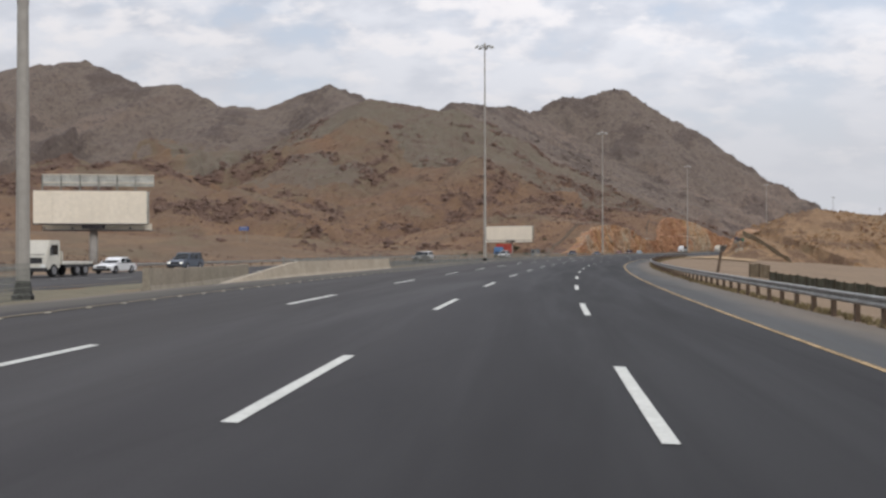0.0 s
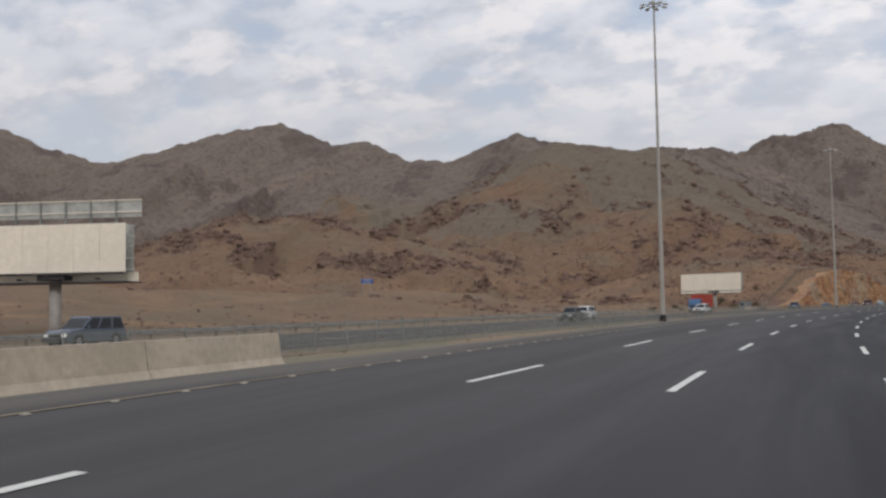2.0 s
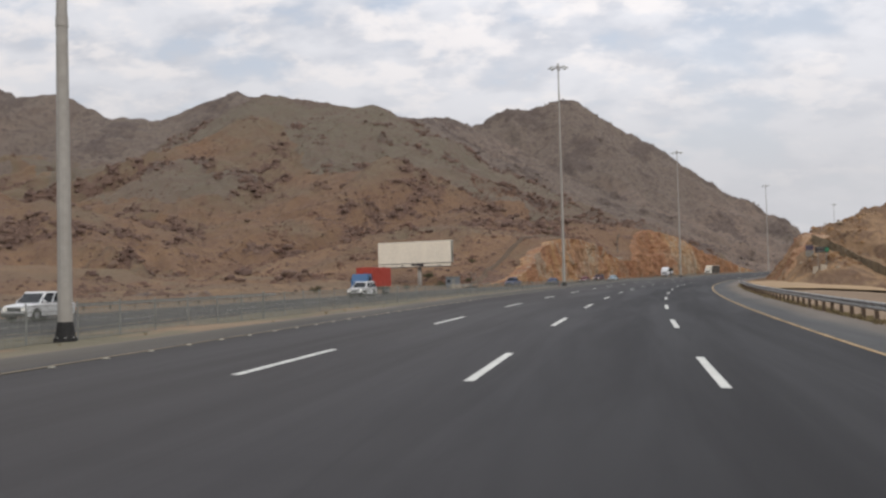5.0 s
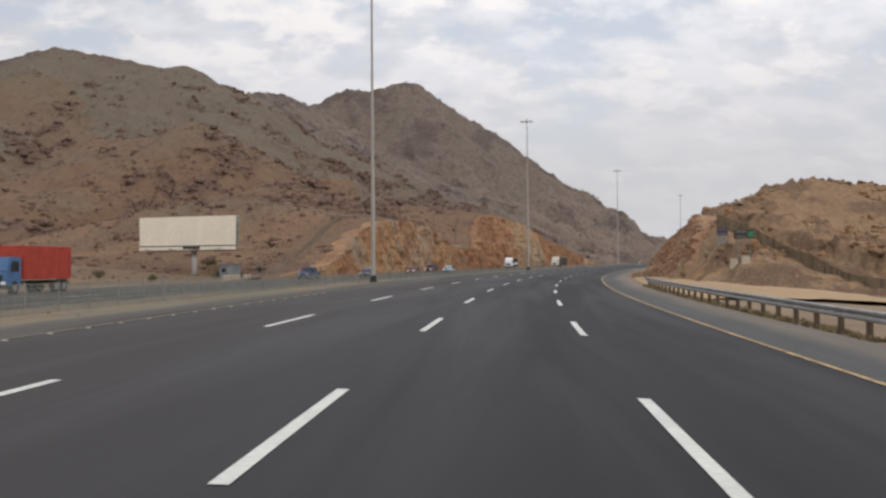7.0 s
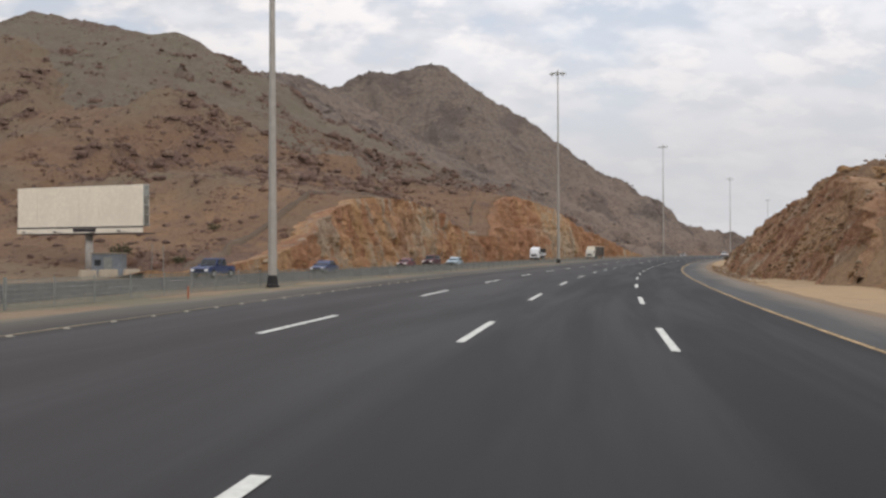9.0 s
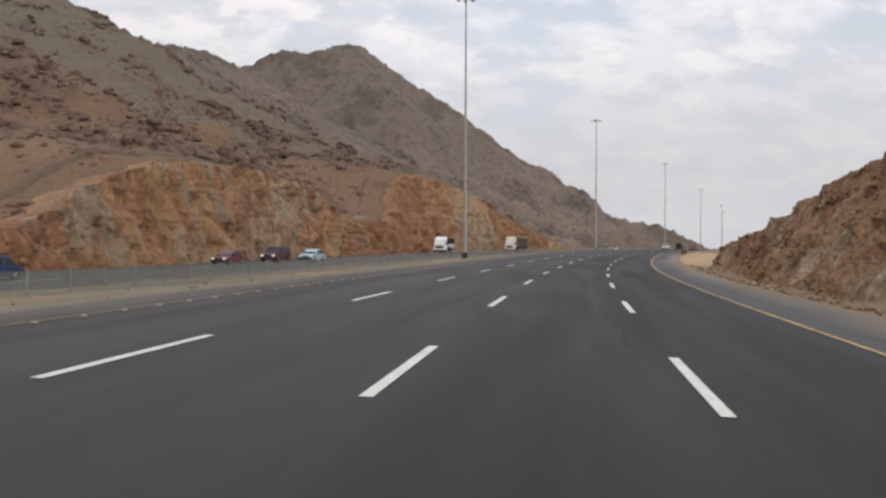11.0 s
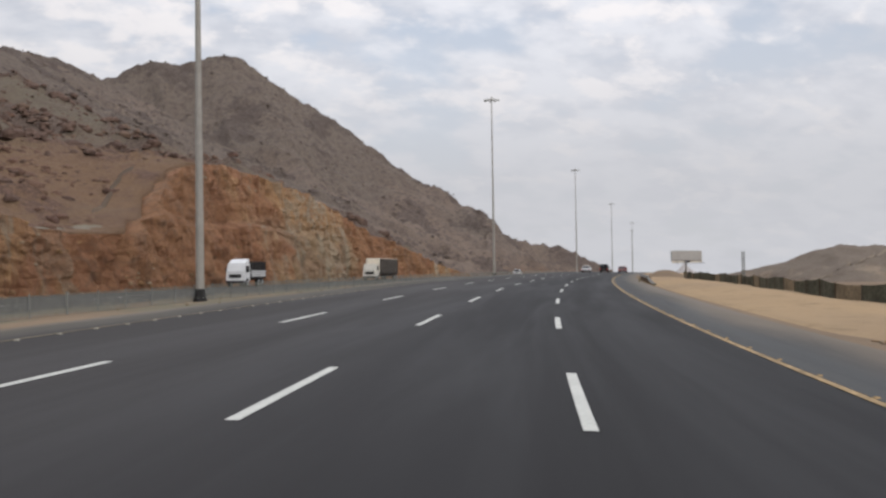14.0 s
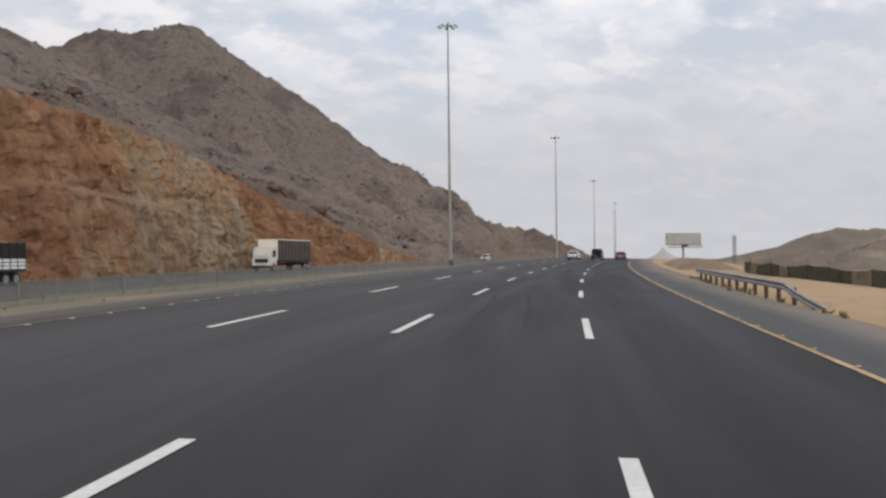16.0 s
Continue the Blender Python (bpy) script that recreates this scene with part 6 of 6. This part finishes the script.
# ---- outcrops, ditch and shrubs on the slopes ----
def blocks(name, xs, ys, zs, size, mat, label, category, seed, flat=0.62):
    """Many angular boulders joined into one mesh, half sunk at the given points."""
    g = np.random.default_rng(seed)
    n = len(xs)
    rings = ((-0.45, 0.95), (0.25, 1.0), (0.8, 0.55))
    k = 6
    turn = g.uniform(0, 6.28, n)
    long = g.uniform(0.7, 1.5, n)
    V = np.empty((n, 18, 3))
    for r, (h, q) in enumerate(rings):
        for i in range(k):
            a = i * math.pi / 3 + r * 0.35
            w = size * q * g.uniform(0.62, 1.2, n)
            lx, ly = w * math.cos(a) * long, w * math.sin(a) / long
            V[:, r * k + i, 0] = xs + lx * np.cos(turn) - ly * np.sin(turn)
            V[:, r * k + i, 1] = ys + lx * np.sin(turn) + ly * np.cos(turn)
            V[:, r * k + i, 2] = zs + h * size * flat * g.uniform(0.75, 1.3, n)
    quads = []
    for r in range(2):
        for i in range(k):
            j = (i + 1) % k
            quads.append((r * k + i, r * k + j, (r + 1) * k + j, (r + 1) * k + i))
    quads += [(12, 13, 14, 15), (12, 15, 16, 17)]
    Q = (np.array(quads)[None] + 18 * np.arange(n)[:, None, None]).reshape(-1, 4)
    me = bpy.data.meshes.new(name)
    me.vertices.add(n * 18)
    me.vertices.foreach_set("co", V.astype(np.float32).ravel())
    me.loops.add(len(Q) * 4)
    me.loops.foreach_set("vertex_index", Q.astype(np.int32).ravel())
    me.polygons.add(len(Q))
    me.polygons.foreach_set("loop_start", np.arange(0, len(Q) * 4, 4, dtype=np.int32))
    me.materials.append(mat)
    me.update(calc_edges=True)
    return tagged(new(name, me), label, category, kind="stuff")


M_RED_ROCK = boulders("red_rock", (0.115, 0.068, 0.052), (0.165, 0.100, 0.072), (0.215, 0.145, 0.100))
rng = np.random.default_rng(17)
X, Y = rng.uniform(-330, 200, 210000), rng.uniform(262, 780, 210000)
pick = near_crag(X, Y) > 0.35 + 0.9 * rng.random(len(X))
X, Y = X[pick], Y[pick]
Z = far_and_near(X, Y)
s_of, d_of = along(X, Y)
good = (Z > 3.0) & (d_of < -66) & (crest_gap(X, Y, MIDDLE) > 14)
X, Y, Z = X[good][:20000], Y[good][:20000], Z[good][:20000]
blocks("rock_outcrop", X, Y, Z - 0.25, np.clip(rng.lognormal(-0.2, 0.45, len(X)), 0.35, 2.0), M_OUTCROP, "dark red-brown rock outcrops jutting from the hillside", "rocks", 21)
X, Y = rng.uniform(-330, 200, 24000), rng.uniform(262, 640, 24000)
Z = near_height(X, Y)
s_of, d_of = along(X, Y)
good = (Z > 0.5) & (d_of < -60)
X, Y, Z = X[good], Y[good], Z[good]
blocks("hillside_stones", X, Y, Z - 0.05, np.clip(rng.lognormal(-1.0, 0.45, len(X)), 0.2, 0.9), M_OUTCROP, "loose brown stones strewn over the hillside", "rocks", 22)
S, D = rng.uniform(300, 540, 30000), rng.uniform(-160, -52, 30000)
P = place(S, D)
keep = (fbm(P[:, 0] / 16, P[:, 1] / 16, 4, 93, 0.6) > -0.05 - 0.30 * np.exp(-((S - 438) / 24) ** 2 - ((D + 84) / 20) ** 2) + 0.35 * rng.random(len(S))) & (-D > 51 + cut_back(S))
P = P[keep]
blocks("rock_outcrop", P[:, 0], P[:, 1], far_and_near(P[:, 0], P[:, 1]) - 0.15, np.clip(rng.lognormal(-1.05, 0.5, len(P)), 0.15, 1.2), M_RED_ROCK, "broken red-brown rocks above the blasted face", "rocks", 24)
X, Y = rng.uniform(-80, 470, 26000), rng.uniform(840, 1420, 26000)
Z = far_height(X, Y)
pick = (Z > 6.0) & (far_crag(X, Y) > -0.25 + 1.25 * rng.random(len(X))) & (along(X, Y)[1] < -70)
X, Y, Z = X[pick], Y[pick], Z[pick]
blocks("mountain_boulders", X, Y, Z - 0.3, np.clip(rng.lognormal(0.0, 0.38, len(X)), 0.5, 1.7), M_FAR_ROCK, "dark grey-brown boulders over the far mountain", "rocks", 25)
X, Y = rng.uniform(40, 130, 30000), rng.uniform(240, 370, 30000)
Z = right_height(X, Y)
s_of, d_of = along(X, Y)
good = (Z > 2.0) & (d_of > 15) & (fbm(X / 14, Y / 14, 3, 47) > -0.1)
X, Y, Z = X[good], Y[good], Z[good]
blocks("hillside_stones", X, Y, Z - 0.05, np.clip(rng.lognormal(-1.6, 0.55, len(X)), 0.07, 0.6), M_RUBBLE, "pale and brown stones over the roadside hill", "rocks", 23)


def on_face(face, n, low, high, seed, label):
    """Blocks stuck in a rock face, at places of its own surface."""
    g = np.random.default_rng(seed)
    me = face.data
    co = np.empty(len(me.vertices) * 3)
    me.vertices.foreach_get("co", co)
    co = co.reshape(-1, 3)
    co = co[g.permutation(len(co))]
    co = co[fbm(co[:, 0] / 5 + co[:, 2] / 4, co[:, 1] / 5, 3, seed) > -0.05][:n]
    blocks("face_blocks", co[:, 0], co[:, 1], co[:, 2], np.clip(g.lognormal(math.log(low * 1.6), 0.4, len(co)), low, high), M_RUBBLE, label, "rocks", seed, 0.7)


on_face(right_face, 2600, 0.07, 0.30, 61, "broken brown and pale blocks in the rock cutting")
on_face(left_face, 380, 0.15, 0.45, 62, "broken ochre blocks in the blasted rock face")


def berm(name, s0, s1, back, width, high, mat, label):
    """A low bank that follows the top of the rock face."""
    ss = np.arange(s0, s1, 1.0)
    rows = []
    for u in np.linspace(-1, 1, 9):
        dd = -48.0 - cut_back(ss) - back * np.interp(ss, (322, 345, 372), (1.4, 2.0, 1.0)) - u * width / 2
        p = place(ss, dd)
        z = near_height(p[:, 0], p[:, 1])
        p[:, 2] = np.convolve(np.pad(z, 1, mode="edge"), np.ones(3) / 3, "valid") + high * (1 - abs(u) ** 2) - 0.25 - 1.2 * np.clip(1 - np.minimum(ss - s0, s1 - ss) / 6, 0, 1) + 0.2 * fbm(ss / 3, ss * 0 + u, 2, 5)
        rows.append(p)
    me = grid_data(name, np.stack(rows, 1), mat)
    return tagged(new(name, me), label, "bank", kind="structure")


berm("dark_soil_strip", 324, 420, 5.0, 1.8, 0.7, M_BERM, "dark earth bank along the top of the rock face")
# a raised dark strip added in place of a dark gully
berm("dark_soil_strip", 443, 470, 4.6, 1.1, 0.5, M_BERM, "dark soil strip standing in for a gully beside the rock face")
berm("soil_bench", 416, 450, 3.0, 5.0, 0.3, M_BENCH, "pale grey soil bench between two rock faces")


def shrub(x, y, z, r, seed):
    """A low thorny bush: many small leaves on thin stems."""
    rnd = random.Random(seed)
    t = thing("desert_shrub", Matrix.Translation((x, y, z)), "low dusty olive thorn bush on the stony slope", "shrub", "shrubs on the slopes")
    bm = fresh()
    tips = []
    for _ in range(9):
        a, e = rnd.uniform(0, 6.28), rnd.uniform(0.5, 1.3)
        tip = Vector((math.cos(a) * math.cos(e), math.sin(a) * math.cos(e), math.sin(e))) * r * rnd.uniform(0.7, 1.0)
        tube(bm, (0, 0, -0.2), tip, 0.04, 0.015, n=4)
        tips.append(tip)
    part("stems", bm, M_POST, t)
    verts, faces = [], []
    for _ in range(260):
        c = rnd.choice(tips) * rnd.uniform(0.45, 1.1) + Vector((rnd.gauss(0, 0.16), rnd.gauss(0, 0.16), rnd.gauss(0, 0.10))) * r
        q = Vector((rnd.gauss(0, 1), rnd.gauss(0, 1), rnd.gauss(0, 1))).normalized() * r * 0.11
        w = q.orthogonal().normalized() * r * 0.05
        k = len(verts)
        verts += [c - q, c + w, c + q, c - w]
        faces.append((k, k + 1, k + 2, k + 3))
    shared("leaves", mesh_of("leaves", verts, faces, M_LEAF), t)
    return t


M_LEAF = worn("shrub_leaf", (0.085, 0.075, 0.040), 0.9, 0, 0.2, 2.0, 0.4)
for k, (s, d, r) in enumerate(((318, -60, 1.5), (338, -72, 2.0), (330, -58, 1.2), (352, -66, 1.1), (300, -70, 1.3), (404, -64, 1.2), (440, -78, 1.6), (290, -56, 1.0), (272, -57, 0.9), (262, -60, 1.2))):
    p = place(s, d)
    z = max(float(near_height(np.array([p[0]]), np.array([p[1]]))[0]), float(p[2] + swell(p[:1], p[1:2], np.array([d]))[0]))
    shrub(p[0], p[1], z, r, 100 + k)


# ---- odds and ends beside the road ----
def cabin(m):
    """A small grey site cabin with a door and a flat roof."""
    t = thing("site_cabin", m, "small grey-blue site cabin below the billboard", "cabin")
    bm = fresh()
    box(bm, (-1.5, -1.1, -0.3), (1.5, 1.1, 2.3), 0.03)
    part("walls", bm, M_CABIN, t)
    bm = fresh()
    box(bm, (-1.62, -1.22, 2.3), (1.62, 1.22, 2.42), 0.02)
    part("roof", bm, M_GREY_CONCRETE, t)
    bm = fresh()
    box(bm, (-0.3, -1.15, 0.0), (0.5, -1.09, 1.95), 0.01)
    part("door", bm, M_FPOST, t)
    bm = fresh()
    box(bm, (-1.2, -1.15, 1.1), (-0.6, -1.09, 1.7), 0.01)
    part("window", bm, M_GLASS, t)


M_CABIN = worn("cabin_sheet", (0.17, 0.185, 0.20), 0.7, 0.2, 0.3, 0.7, 0.3)
cabin(stand(309, -53.5, 0.0, 20))
for s, d, turn in ((301, -50.4, 4), (304.5, -50.6, -3), (308, -50.3, 2)):
    bm = fresh()
    box(bm, (-0.3, -1.3, -0.3), (0.3, 1.3, 0.8), 0.04, (0.5, 0.98))
    ob = part("concrete_block", bm, M_CONCRETE)
    ob.matrix_world = stand(s, d, 0.0, turn)
    tagged(ob, "pale concrete road block beside the far carriageway", "block", "road blocks below the billboard")
for s, d in ((311.5, -50.2), (314, -50.4)):
    bm = fresh()
    tube(bm, (0, 0, -0.4), (0.03, 0, 3.2), 0.05, 0.04, n=8)
    tube(bm, (0.03, 0, 3.15), (0.03, 0, 3.3), 0.06, n=8)
    ob = part("marker_post", bm, M_FPOST)
    ob.matrix_world = stand(s, d)
    tagged(ob, "thin pale steel post beside the far carriageway", "post", "posts below the billboard")
bm = fresh()
tube(bm, (0, 0, -0.3), (0, 0, 0.55), 0.045, 0.04, n=8)
tube(bm, (0, 0, 0.55), (0, 0, 0.61), 0.04, 0.02, n=8)
ob = part("marker_post", bm, worn("orange_plastic", (0.33, 0.11, 0.06), 0.6, 0, 0.3, 3.0, 0.3))
ob.matrix_world = stand(262, -19.5)
tagged(ob, "short orange plastic marker post on the median", "post")
bm = fresh()
box(bm, (-0.16, -0.16, -0.3), (0.16, 0.16, 0.75), 0.03, (0.8, 0.8))
ob = part("stub_post", bm, M_CONCRETE)
ob.matrix_world = stand(386.6, 13.6)
tagged(ob, "short pale concrete stub beside a leaning post", "post")
scatter("litter", 70, lambda r: (r.uniform(240, 300), r.uniform(8.0, 15.0)), M_WHITE, "pale scraps of litter on the roadside sand", 0.09, 0.4, 15)
scatter("litter", 40, lambda r: (r.uniform(320, 382), r.uniform(7.6, 9.4)), M_WHITE, "pale scraps of litter below the rock", 0.07, 0.4, 16)
